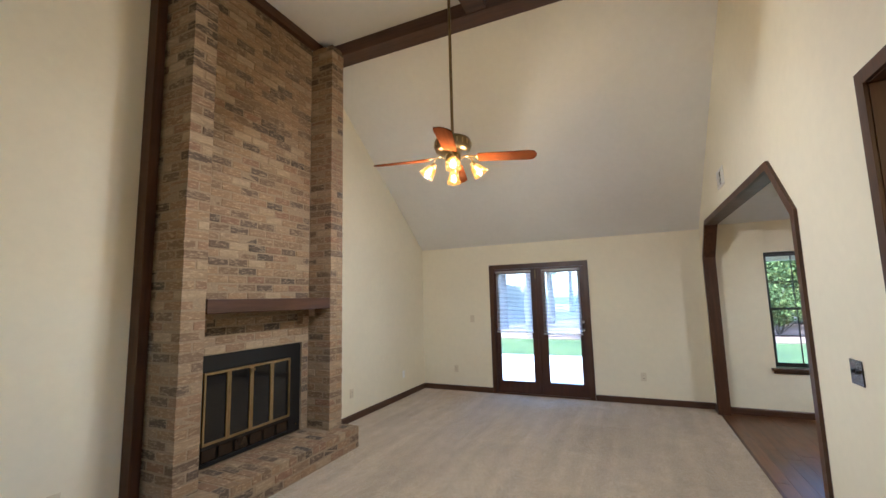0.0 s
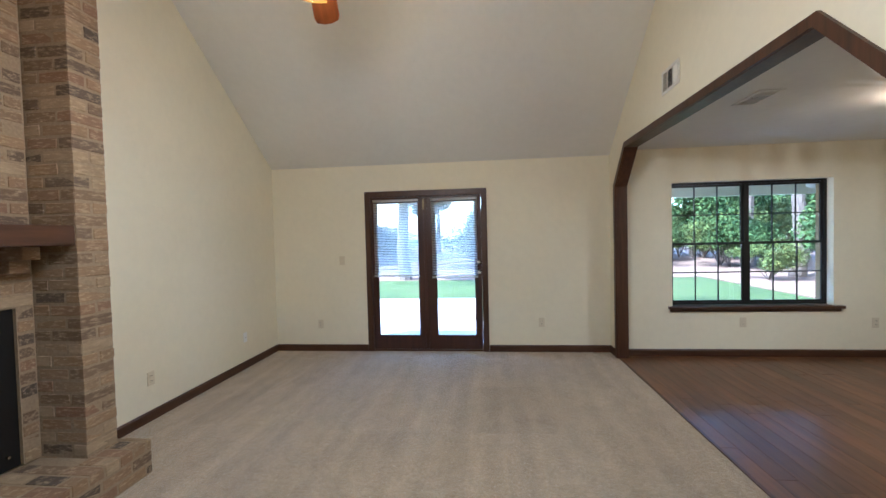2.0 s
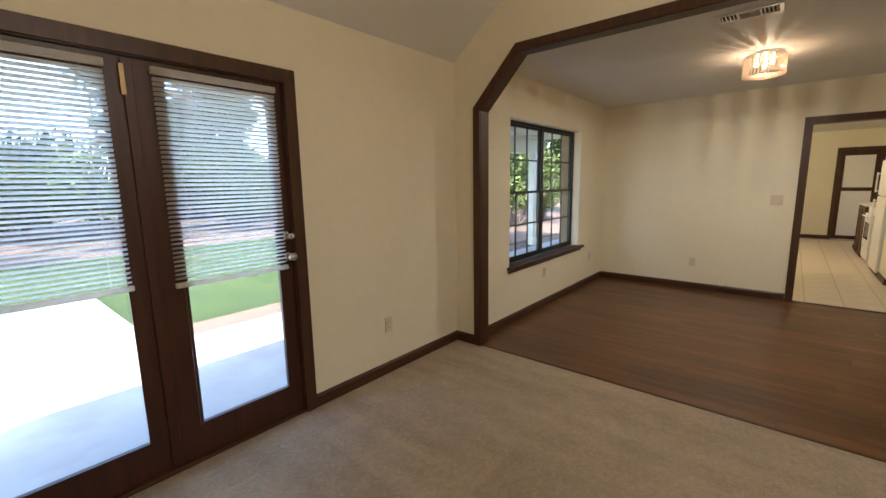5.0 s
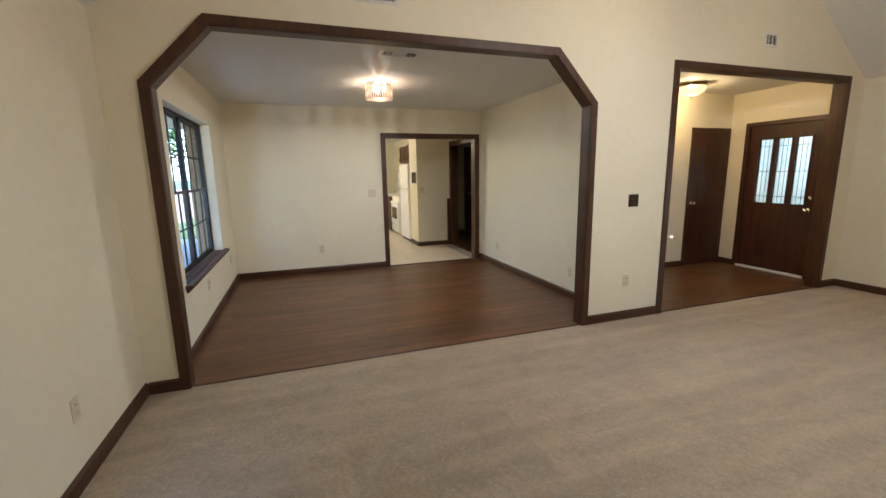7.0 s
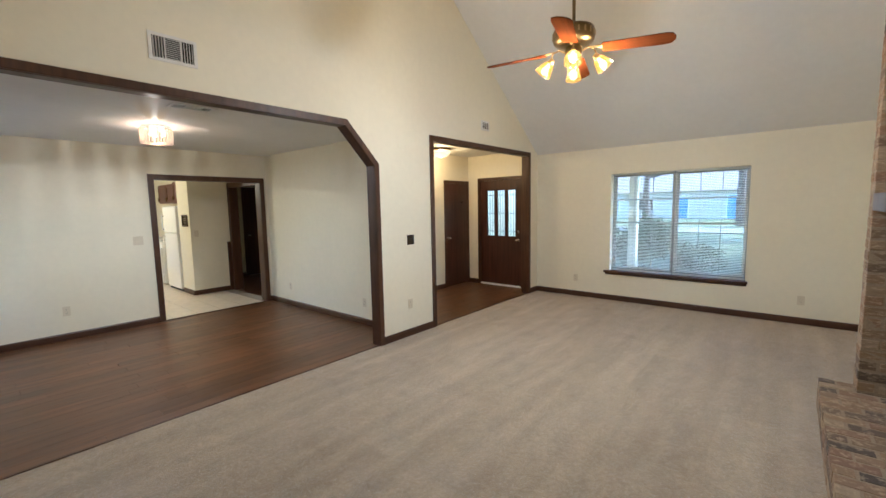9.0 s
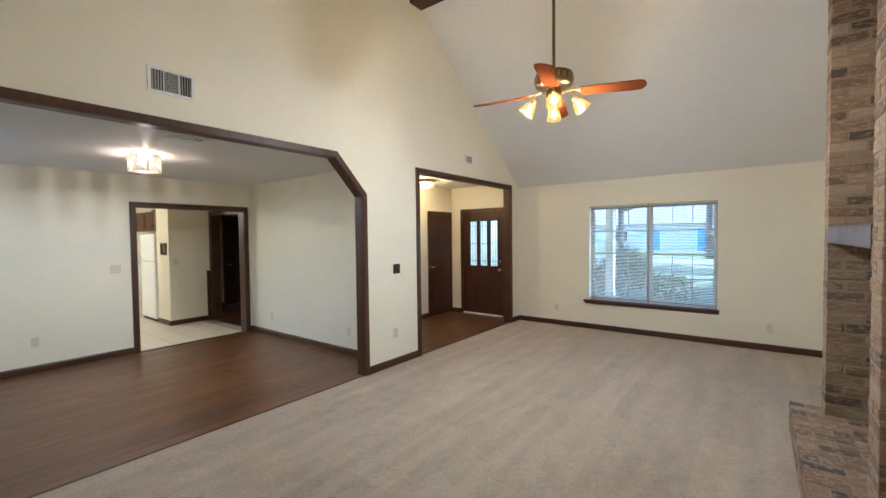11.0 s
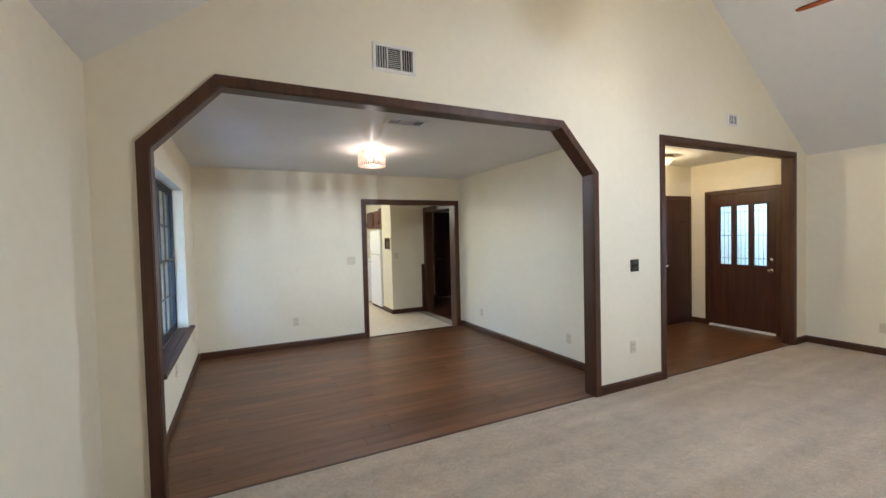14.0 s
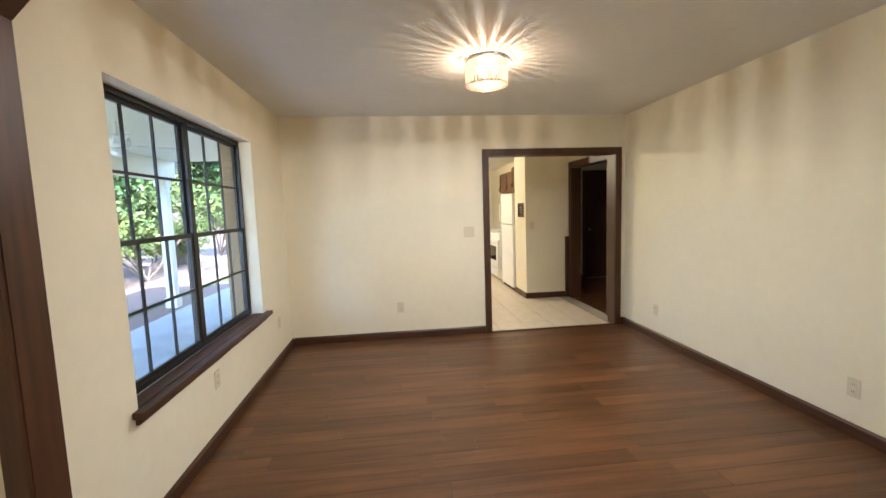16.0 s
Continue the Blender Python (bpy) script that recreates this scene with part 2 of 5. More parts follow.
def grass_material():
    m, t, b = base_material("lawn_grass", 0.9)
    v = coords(t)
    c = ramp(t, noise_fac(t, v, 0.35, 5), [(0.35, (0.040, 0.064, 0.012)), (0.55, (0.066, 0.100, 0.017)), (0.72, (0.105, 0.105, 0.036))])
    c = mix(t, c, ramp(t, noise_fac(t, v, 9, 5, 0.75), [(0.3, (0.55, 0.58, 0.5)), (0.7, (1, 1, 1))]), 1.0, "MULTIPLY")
    t.links.new(c, b.inputs["Base Color"])
    bump(t, b, noise_fac(t, v, 40, 4), 1.0, 0.03)
    return m


M_GRASS = grass_material()


def blind_material():
    """Thin vinyl slats that let part of the daylight through."""
    m, t, b = base_material("blind_vinyl", 0.45)
    v = coords(t)
    c = ramp(t, noise_fac(t, v, 12, 3), [(0.3, (0.82, 0.79, 0.71)), (0.7, (0.88, 0.85, 0.78))])
    t.links.new(c, b.inputs["Base Color"])
    tl = t.nodes.new("ShaderNodeBsdfTranslucent")
    t.links.new(c, tl.inputs[0])
    mx = t.nodes.new("ShaderNodeMixShader")
    mx.inputs[0].default_value = 0.78
    t.links.new(b.outputs[0], mx.inputs[1])
    t.links.new(tl.outputs[0], mx.inputs[2])
    t.links.new(mx.outputs[0], t.nodes["Material Output"].inputs[0])
    return m


M_BLIND = blind_material()


# ---- mesh tools ----
from mathutils.geometry import tessellate_polygon


def box(bm, x0, x1, y0, y1, z0, z1, bev=0.0):
    """Adds a box; a bevel rounds its edges."""
    r = bmesh.ops.create_cube(bm, size=1)
    vs = r["verts"]
    for v in vs:
        v.co = Vector(((x0 + x1) / 2 + v.co.x * (x1 - x0), (y0 + y1) / 2 + v.co.y * (y1 - y0), (z0 + z1) / 2 + v.co.z * (z1 - z0)))
    if bev:
        es = list({e for v in vs for e in v.link_edges})
        bmesh.ops.bevel(bm, geom=es, offset=bev, segments=2, affect="EDGES", profile=0.5)
    return bm


def B(x0, x1, y0, y1, z0, z1, bev=0.0):
    return box(bmesh.new(), min(x0, x1), max(x0, x1), min(y0, y1), max(y0, y1), min(z0, z1), max(z0, z1), bev)


def tube(bm, a, b, r0, r1=None, n=16, caps=True):
    """A tapered rod from a to b."""
    a, b = Vector(a), Vector(b)
    r1 = r0 if r1 is None else r1
    m = Matrix.Translation((a + b) / 2) @ (b - a).to_track_quat("Z", "Y").to_matrix().to_4x4()
    bmesh.ops.create_cone(bm, cap_ends=caps, segments=n, radius1=r0, radius2=r1, depth=(b - a).length, matrix=m)
    return bm


def lathe(bm, profile, centre=(0, 0, 0), n=24):
    """Turns (radius, height) pairs about the z axis."""
    rings = []
    for r, z in profile:
        rings.append([bm.verts.new((centre[0] + r * math.cos(2 * math.pi * i / n), centre[1] + r * math.sin(2 * math.pi * i / n), centre[2] + z)) for i in range(n)])
    for p, q in zip(rings, rings[1:]):
        for i in range(n):
            bm.faces.new((p[i], p[(i + 1) % n], q[(i + 1) % n], q[i]))
    return bm


def prism(outer, axis, a, b, holes=()):
    """A plate of any outline with holes through it; axis x: outline in (y, z), y: (x, z), z: (x, y)."""
    def put(u, v, d):
        return {"x": (d, u, v), "y": (u, d, v), "z": (u, v, d)}[axis]
    loops = [list(outer), *[list(h) for h in holes]]
    bm = bmesh.new()
    flat = [p for lp in loops for p in lp]
    lo = [bm.verts.new(put(u, v, a)) for u, v in flat]
    hi = [bm.verts.new(put(u, v, b)) for u, v in flat]
    for tri in tessellate_polygon([[Vector((u, v, 0)) for u, v in lp] for lp in loops]):
        for side in (lo, hi):
            bm.faces.new([side[i] for i in tri])
    k = 0
    for lp in loops:
        n = len(lp)
        for i in range(n):
            p, q = k + i, k + (i + 1) % n
            bm.faces.new((lo[p], lo[q], hi[q], hi[p]))
        k += n
    bmesh.ops.recalc_face_normals(bm, faces=bm.faces)
    return bm


def rect(u0, u1, v0, v1):
    return [(u0, v0), (u1, v0), (u1, v1), (u0, v1)]


def finish(name, bm, material, smooth=False):
    me = bpy.data.meshes.new(name)
    bm.normal_update()
    bm.to_mesh(me)
    bm.free()
    me.materials.append(material)
    if smooth:
        for p in me.polygons:
            p.use_smooth = True
    return me


def part(name, bm, material, parent=None, label="", smooth=False):
    """Links a bmesh, or a ready mesh, as one mesh object under its thing."""
    me = finish(name, bm, material, smooth) if isinstance(bm, bmesh.types.BMesh) else bm
    ob = new(name, me)
    if parent:
        ob.parent = parent
    if label:
        tagged(ob, label)
    return ob


def structure(name, bm, material, label, category):
    return tagged(part(name, bm, material), label, category, kind="structure")


def thing(name, place, label, category, group="", rz=0.0, kind=""):
    ob = new(name)
    ob.empty_display_size = 0.1
    ob.matrix_basis = pose(*place, 0, 0, rz)
    return tagged(ob, label, category, group, kind)



# ---- setting: floors ----
K = (FLAT - EAVE) / 2.876
structure("floor_carpet", B(XW, 0.012, YS, YN, -0.06, 0.0), M_CARPET, "beige cut-pile carpet with vacuum marks", "carpet")
structure("floor_slab", B(XW - 0.2, 10.4, YS - 0.24, 0.25, -0.12, -0.065), M_MORTAR, "plain concrete slab under the house", "floor")


# ---- setting: walls ----
def roofline(y):
    return min(FLAT, EAVE + K * min(YN - y, y - YS)) + 0.05


GABLE_TOP = [(YN + 0.2, EAVE + 0.05), (YN, EAVE + 0.05), (YN - 2.876, FLAT + 0.05), (YS + 2.876, FLAT + 0.05), (YS, EAVE + 0.05), (YS - 0.2, EAVE + 0.05)]


def arch(d):
    """The chamfered arch's outline, d metres inside its outer casing edge."""
    k = 0.414 * d
    return [(-0.005 - d, 0), (-0.005 - d, 2.03 - k), (-0.395 - k, 2.445 - d), (-2.985 + k, 2.445 - d), (-3.385 + d, 2.03 - k), (-3.385 + d, 0)]


def squared(u0, u1, top):
    def outline(d):
        return [(u1 - d, 0), (u1 - d, top - d), (u0 + d, top - d), (u0 + d, 0)]
    return outline


entry_way = squared(-6.80, -4.230, 2.437)
kitchen_way = squared(-3.726, -2.100, 2.073)
hall_way = squared(3.62, 4.87, 2.08)
patio_way = squared(-3.075, -1.495, 2.078)
DOOR_DX, DOOR_K = -0.0575, 2.078 / 2.04
front_way = squared(0.27, 1.285, 2.085)
closet_way = squared(-7.06, -6.30, 2.04)


def trim_u(name, outline, axis, faces, width, label, depth=0.02, lining=True):
    """Casing on the wall's faces and a lining through the opening."""
    root = thing(name, (0, 0, 0), label, "door trim", kind="structure")
    a, b = faces
    ring = outline(0) + outline(width)[::-1]
    part("casing", prism(ring, axis, a - depth, a), M_TRIM, root)
    part("casing", prism(ring, axis, b, b + depth), M_TRIM, root)
    if lining:
        part("jamb", prism(outline(width - 0.018) + outline(width + 0.004)[::-1], axis, a - 0.004, b + 0.004), M_TRIM, root)
    return root


east = [(YS - 0.2, 0)] + entry_way(0.055)[::-1] + arch(0.055)[::-1] + [(YN + 0.2, 0)] + GABLE_TOP
structure("wall_east", prism(east, "x", 0, TW), M_WALL, "cream painted gable wall with chamfered arch and hall opening", "wall")
structure("wall_west", prism([(YS - 0.2, 0), (YN + 0.2, 0)] + GABLE_TOP, "x", XW - 0.2, XW), M_WALL, "cream painted gable wall behind the fireplace", "wall")
north = [(XW - 0.2, 0)] + patio_way(0.05)[::-1] + [(0.0, 0), (0.0, EAVE + 0.05), (XW - 0.2, EAVE + 0.05)]
structure("wall_north", prism(north, "y", YN, YN + 0.22), M_WALL, "cream painted wall with french doors", "wall")
front = [(XW - 0.2, 0)] + front_way(0.05)[::-1] + [(10.4, 0), (10.4, 2.7), (XW - 0.2, 2.47)]
FW = (-3.045, -1.278, 0.463, 2.008)
DW = (0.655, 2.39, 0.570, 2.040)
structure("wall_south", prism(front, "y", YS - 0.22, YS, [rect(*FW)]), M_WALL, "cream painted front wall with a wide window", "wall")
# The second hole is an unseen opening, added to let daylight into the kitchen.
structure("wall_dining_north", prism(rect(TW, 10.4, 0, 2.7), "y", YND, YND + 0.14, [rect(*DW), rect(5.6, 8.6, 0.9, 2.1)]), M_WALL, "cream painted dining wall with a divided window", "wall")
structure("wall_dining_south", prism(rect(TW, XD + 0.14, 0, 2.7), "y", YDS - 0.1, YDS), M_WALL, "cream painted plain dining wall", "wall")
de = [(YDS, 0)] + kitchen_way(0.05)[::-1] + [(YND, 0), (YND, 2.7), (YDS, 2.7)]
structure("wall_dining_east", prism(de, "x", XD, XD + 0.13), M_WALL, "cream painted dining wall with kitchen opening", "wall")
structure("wall_entry_north", B(TW, 1.66, -4.14, -4.04, 0, 2.7), M_WALL, "cream painted entry wall", "wall")
ee = [(YS, 0)] + closet_way(0.05)[::-1] + [(-4.04, 0), (-4.04, 2.7), (YS, 2.7)]
structure("wall_entry_east", prism(ee, "x", 1.52, 1.64), M_WALL, "cream painted entry wall with closet door", "wall")
kh = [(XD + 0.13, 0)] + hall_way(0.05)[::-1] + [(10.2, 0), (10.2, 2.7), (XD + 0.13, 2.7)]
structure("wall_kitchen_south", prism(kh, "y", -3.92, -3.80), M_WALL, "cream painted kitchen wall with hall opening", "wall")
structure("wall_kitchen_pier", B(4.90, 5.47, -3.79, -3.105, 0, CEIL), M_WALL, "cream painted wall end beside the refrigerator", "wall")
structure("wall_kitchen_east", B(10.1, 10.3, -5.9, YND, 0, 2.7), M_WALL, "pale far kitchen wall", "wall")
structure("wall_hall_east", B(6.35, 6.47, -5.9, -3.91, 0, 2.7), M_WALL, "pale hall wall with a dark door", "wall")
structure("wall_hall_south", B(XD, 6.47, -6.0, -5.9, 0, 2.7), M_WALL, "pale hall end wall", "wall")
structure("wall_hall_west", B(XD, XD + 0.1, -5.9, -3.91, 0, 2.7), M_WALL, "pale hall side wall", "wall")

# ---- setting: ceilings ----
n_sl = [(YN + 0.3, EAVE - 0.3 * K), (YN - 2.876, FLAT), (YN - 2.876, FLAT + 0.15), (YN + 0.3, EAVE - 0.3 * K + 0.15)]
s_sl = [(YS - 0.3, EAVE - 0.3 * K), (YS + 2.876, FLAT), (YS + 2.876, FLAT + 0.15), (YS - 0.3, EAVE - 0.3 * K + 0.15)]
structure("ceiling_north_slope", prism(n_sl, "x", XW, 0.0), M_CEIL, "white sloped vault ceiling", "ceiling")
structure("ceiling_south_slope", prism(s_sl, "x", XW, 0.0), M_CEIL, "white sloped vault ceiling", "ceiling")
structure("ceiling_flat", B(XW, 0.0, YS + 2.876, YN - 2.876, FLAT, FLAT + 0.15), M_CEIL, "white flat strip at the top of the vault", "ceiling")
structure("ceiling_dining", B(TW, XD, YDS, YND, CEIL, CEIL + 0.08), M_CEIL, "white dining ceiling", "ceiling")
structure("ceiling_entry", B(TW, 1.52, YS, -4.14, CEIL_E, CEIL_E + 0.08), M_CEIL, "white entry ceiling", "ceiling")
structure("ceiling_kitchen", B(XD + 0.13, 10.1, -3.80, YND, CEIL, CEIL + 0.08), M_CEIL, "white kitchen ceiling", "ceiling")
structure("ceiling_hall", B(XD + 0.1, 6.35, -5.9, -3.91, CEIL, CEIL + 0.08), M_CEIL, "white hall ceiling", "ceiling")
# Unseen roof slab, added to keep daylight out of the side rooms.
structure("roof_low", B(TW, 10.8, YS - 0.5, 0.55, 2.7, 2.85), M_ROOF, "unseen low shingle roof closing off the side rooms", "roof")


def beam(name, bm, label):
    return structure(name, bm, M_BEAM, label, "beam")


beam("beam_north", B(XW, 0.0, YN - 2.90, YN - 2.67, BEAM_Z, FLAT + 0.02, 0.006), "dark brown ceiling beam along the vault")
beam("beam_south", B(XW, 0.0, YS + 2.69, YS + 2.92, BEAM_Z, FLAT + 0.02, 0.006), "dark brown ceiling beam along the vault")
beam("beam_cross", B(FAN.x - 0.11, FAN.x + 0.11, YS + 2.921, YN - 2.901, BEAM_Z + 0.01, FLAT + 0.02, 0.006), "dark brown cross beam carrying the fan")
structure("trim_chimney_top", B(-4.17, -4.11, YS + 2.921, YN - 2.901, FLAT - 0.11, FLAT - 0.002, 0.004), M_TRIMH, "dark wood trim above the brick", "trim")
structure("trim_chimney_side", B(XW, -4.22, -4.578, -4.503, 0.0, 4.25, 0.004), M_TRIM, "dark upright trim beside the brick", "trim")

# ---- setting: trims ----
trim_u("trim_arch", arch, "x", (0, TW), 0.06, "dark stained wood casing of the chamfered arch")
trim_u("trim_entry", entry_way, "x", (0, TW), 0.06, "dark stained wood casing of the entry opening")
trim_u("trim_kitchen", kitchen_way, "x", (XD, XD + 0.13), 0.07, "dark stained wood casing of the kitchen opening")
trim_u("trim_hall", hall_way, "y", (-3.92, -3.80), 0.09, "dark stained wood casing of the hall opening")

BASE_H, BASE_T = 0.085, 0.016


def skirting(name, runs, material):
    """Baseboards along x or y: (fixed axis, place, inward side, from, to)."""
    for axis, at, side, u0, u1 in runs:
        prof = [(0, 0), (BASE_T * side, 0), (BASE_T * side, BASE_H - 0.014), (BASE_T * 0.45 * side, BASE_H), (0, BASE_H)]
        pts = [(at + p, z) for p, z in prof]
        bm = prism(pts, "x" if axis == "y" else "y", u0, u1)
        structure("baseboard", bm, material, "dark stained wood baseboard", "baseboard")


skirting("living", [("y", YN, -1, XW, -3.076), ("y", YN, -1, -1.494, 0.0), ("y", YS, 1, XW, 0.0)], M_TRIMX)
skirting("living", [("x", XW, 1, YS + 0.02, -4.585), ("x", XW, 1, -2.62, YN - 0.02), ("x", 0.0, -1, -0.003, YN - 0.02), ("x", 0.0, -1, -4.229, -3.387), ("x", 0.0, -1, YS + 0.02, -6.802)], M_TRIMH)
skirting("dining", [("y", YND, -1, TW, XD), ("y", YDS, 1, TW, XD)], M_TRIMX)
skirting("dining", [("x", XD, -1, -2.098, YND - 0.02), ("x", XD, -1, YDS + 0.005, -3.728)], M_TRIMH)
skirting("entry", [("x", 1.52, -1, -6.30, -4.16)], M_TRIMH)
skirting("entry", [("x", 1.52, -1, YS + 0.02, -7.062)], M_TRIMH)
skirting("entry", [("y", YS, 1, TW, 0.268), ("y", YS, 1, 1.288, 1.52)], M_TRIMX)
skirting("kitchen", [("x", 4.90, -1, -3.79, -3.105), ("x", 10.1, -1, -2.77, 0), ("x", 6.35, -1, -4.69, -3.93)], M_TRIMH)
skirting("kitchen", [("y", -3.105, 1, 4.90, 5.47)], M_TRIMX)
structure("trim_carpet_edge", B(0.005, 0.030, -3.32, -0.075, 0.0, 0.006, 0.002), M_TRIMH, "thin wood strip between carpet and planks", "trim")
structure("trim_carpet_edge_entry", B(0.005, 0.030, -6.735, -4.29, 0.0, 0.006, 0.002), M_TRIMH, "thin wood strip between carpet and planks", "trim")
structure("trim_kitchen_edge", B(XD - 0.02, XD + 0.03, -3.656, -2.17, 0.0, 0.008, 0.003), M_TRIMH, "wood strip between planks and tile", "trim")


# ---- french doors ----
def french_doors():
    old = squared(-3.015, -1.44, 2.04)
    root = thing("door_1", (0, 0, 0), "dark stained double french doors with glass", "french door", kind="structure")
    root.matrix_basis = Matrix.Translation((DOOR_DX, 0, 0)) @ Matrix.Diagonal((1, 1, DOOR_K, 1))
    part("door_frame", prism(old(0) + old(0.07)[::-1], "y", YN - 0.018, YN), M_TRIM, root, "dark casing")
    part("jamb", prism(old(0.05) + old(0.075)[::-1], "y", YN - 0.003, YN + 0.2), M_TRIM, root)
    part("threshold", B(-2.94, -1.515, YN - 0.005, YN + 0.22, 0.0, 0.022, 0.004), M_TRIMX, root, "dark threshold")
    for x0, x1, g0, g1 in ((-2.938, -2.232, -2.868, -2.318), (-2.228, -1.517, -2.105, -1.592)):
        leaf = part("door_leaf", prism(rect(x0, x1, 0.024, 1.962), "y", YN + 0.02, YN + 0.062, [rect(g0, g1, 0.19, 1.90)]), M_DOOR, root)
        part("glass_pane", B(g0 + 0.001, g1 - 0.001, YN + 0.038, YN + 0.044, 0.191, 1.899), M_PANE, leaf).visible_shadow = False
        bead = rect(g0, g1, 0.19, 1.90)
        ring_in = rect(g0 + 0.014, g1 - 0.014, 0.204, 1.886)
        part("glazing_bead", prism(bead, "y", YN + 0.010, YN + 0.0195, [ring_in]), M_DOOR, leaf)
    part("astragal", B(-2.252, -2.208, YN + 0.008, YN + 0.0195, 0.03, 1.955, 0.004), M_DOOR, root)
    for z, r in ((1.0, 0.027), (1.12, 0.02)):
        bm = bmesh.new()
        tube(bm, (-1.548, YN + 0.02, z), (-1.548, YN - 0.004, z), 0.028, 0.026, 20)
        tube(bm, (-1.548, YN - 0.004, z), (-1.548, YN - 0.03, z), 0.011, 0.012, 12)
        bmesh.ops.create_uvsphere(bm, u_segments=16, v_segments=10, radius=r, matrix=Matrix.Translation((-1.548, YN - 0.045, z)))
        part("knob" if z < 1.1 else "deadbolt", bm, M_CHROME, root, "bright nickel knob", True)
    for z in (0.3, 1.0, 1.75):
        part("hinge", tube(bmesh.new(), (-2.945, YN + 0.012, z - 0.04), (-2.945, YN + 0.012, z + 0.04), 0.006, n=10), M_ABRASS, root)
    part("flush_bolt", B(-2.262, -2.240, YN + 0.003, YN + 0.008, 1.80, 1.93, 0.002), M_ABRASS, root)


french_doors()


def blind(x0, x1, y, z0, z1, pitch, tilt, label, group, rail=0.03, side=-1):
    """A mini blind: head rail, single slats, bottom rail, ladder cords and a wand."""
    root = thing("mini_blind", ((x0 + x1) / 2, y, z1), label, "window blind", group)
    w = (x1 - x0) / 2
    part("headrail", B(-w, w, -0.014, 0.014, -rail, 0.0, 0.002), M_BLIND, root)
    bm = bmesh.new()
    c = [(-0.0125, 0.0), (-0.004, 0.0022), (0.004, 0.0022), (0.0125, 0.0)]
    rows = [[bm.verts.new((sx * (w - 0.004), p, h)) for p, h in c] for sx in (-1, 1)]
    for i in range(3):
        bm.faces.new((rows[0][i], rows[0][i + 1], rows[1][i + 1], rows[1][i]))
    slat = finish("slat", bm, M_BLIND)
    z = -rail - pitch
    low = z0 - z1 + 0.03
    while z > low:
        s = part("slat", slat, None, root)
        s.matrix_basis = pose(0, 0, z, tilt + random.uniform(-2, 2))
        z -= pitch
    part("bottom_rail", B(-w, w, -0.013, 0.013, z0 - z1, z0 - z1 + 0.024, 0.003), M_BLIND, root)
    for fx in (-0.72, 0.72) if w < 0.4 else (-0.8, 0.0, 0.8):
        part("ladder_cord", B(fx * w - 0.0008, fx * w + 0.0008, -0.0135, -0.012, z0 - z1, -rail), M_BLIND, root)
    return root


blind(-2.905 + DOOR_DX, -2.315 + DOOR_DX, YN - 0.012, 0.973, 1.968, 0.0215, -33, "half-lowered ivory mini blind on a french door", "french door blinds")
blind(-2.150 + DOOR_DX, -1.566 + DOOR_DX, YN - 0.012, 0.947, 1.968, 0.0215, -33, "half-lowered ivory mini blind on a french door", "french door blinds")


# ---- windows ----
def divided_window(name, x0, x1, z0, z1, y, out, label, metal=M_BRONZE):
    """Two side-by-side double-hung units of dark metal with slim bars; out: +1 or -1 towards the outdoors."""
    root = thing(name, (0, 0, 0), label, "window", kind="structure")
    ya, yb = y, y + 0.05 * out
    mid, fr = (x0 + x1) / 2, 0.028
    zm = z0 + (z1 - z0) * 0.5
    part("window_frame", prism(rect(x0, x1, z0, z1), "y", ya, yb, [rect(x0 + fr, mid - 0.022, z0 + fr, z1 - fr), rect(mid + 0.022, x1 - fr, z0 + fr, z1 - fr)]), metal, root)
    for a, b in ((x0 + fr, mid - 0.022), (mid + 0.022, x1 - fr)):
        for c, d, dy in ((z0 + fr, zm + 0.014, 0.006), (zm - 0.014, z1 - fr, 0.026)):
            f = 0.024
            sash = part("sash", prism(rect(a, b, c, d), "y", y + dy * out, y + (dy + 0.018) * out, [rect(a + f, b - f, c + f, d - f)]), metal, root)
            w, h = (b - a - 2 * f) / 3, (d - c - 2 * f) / 2
            for i in range(3):
                for j in range(2):
                    p = part("pane", B(a + f + i * w, a + f + (i + 1) * w, y + (dy + 0.008) * out, y + (dy + 0.012) * out, c + f + j * h, c + f + (j + 1) * h), M_PANE, sash)
                    p.visible_shadow = False
            for i in (1, 2):
                part("glazing_bar", B(a + f + i * w - 0.006, a + f + i * w + 0.006, y + (dy + 0.003) * out, y + (dy + 0.016) * out, c + f, d - f), metal, sash)
            part("glazing_bar", B(a + f, b - f, y + (dy + 0.002) * out, y + (dy + 0.017) * out, c + f + h - 0.007, c + f + h + 0.007), metal, sash)
        part("latch", B((a + b) / 2 - 0.03, (a + b) / 2 + 0.03, y - 0.012 * out, y + 0.006 * out, zm + 0.002, zm + 0.016, 0.003), metal, root)
    return root


divided_window("window_1", DW[0], DW[1], DW[2] + 0.022, DW[3], YND + 0.095, 1, "dark metal divided dining window over a wood sill")
divided_window("window_2", FW[0], FW[1], FW[2] + 0.022, FW[3], YS - 0.12, -1, "grey aluminium divided front window behind blinds", M_ALU)


def sill(name, x0, x1, y_in, y_out, z, label):
    root = structure(name, B(x0, x1, y_in, y_out, z - 0.002, z + 0.021, 0.005), M_TRIMX, label, "window sill")
    return root


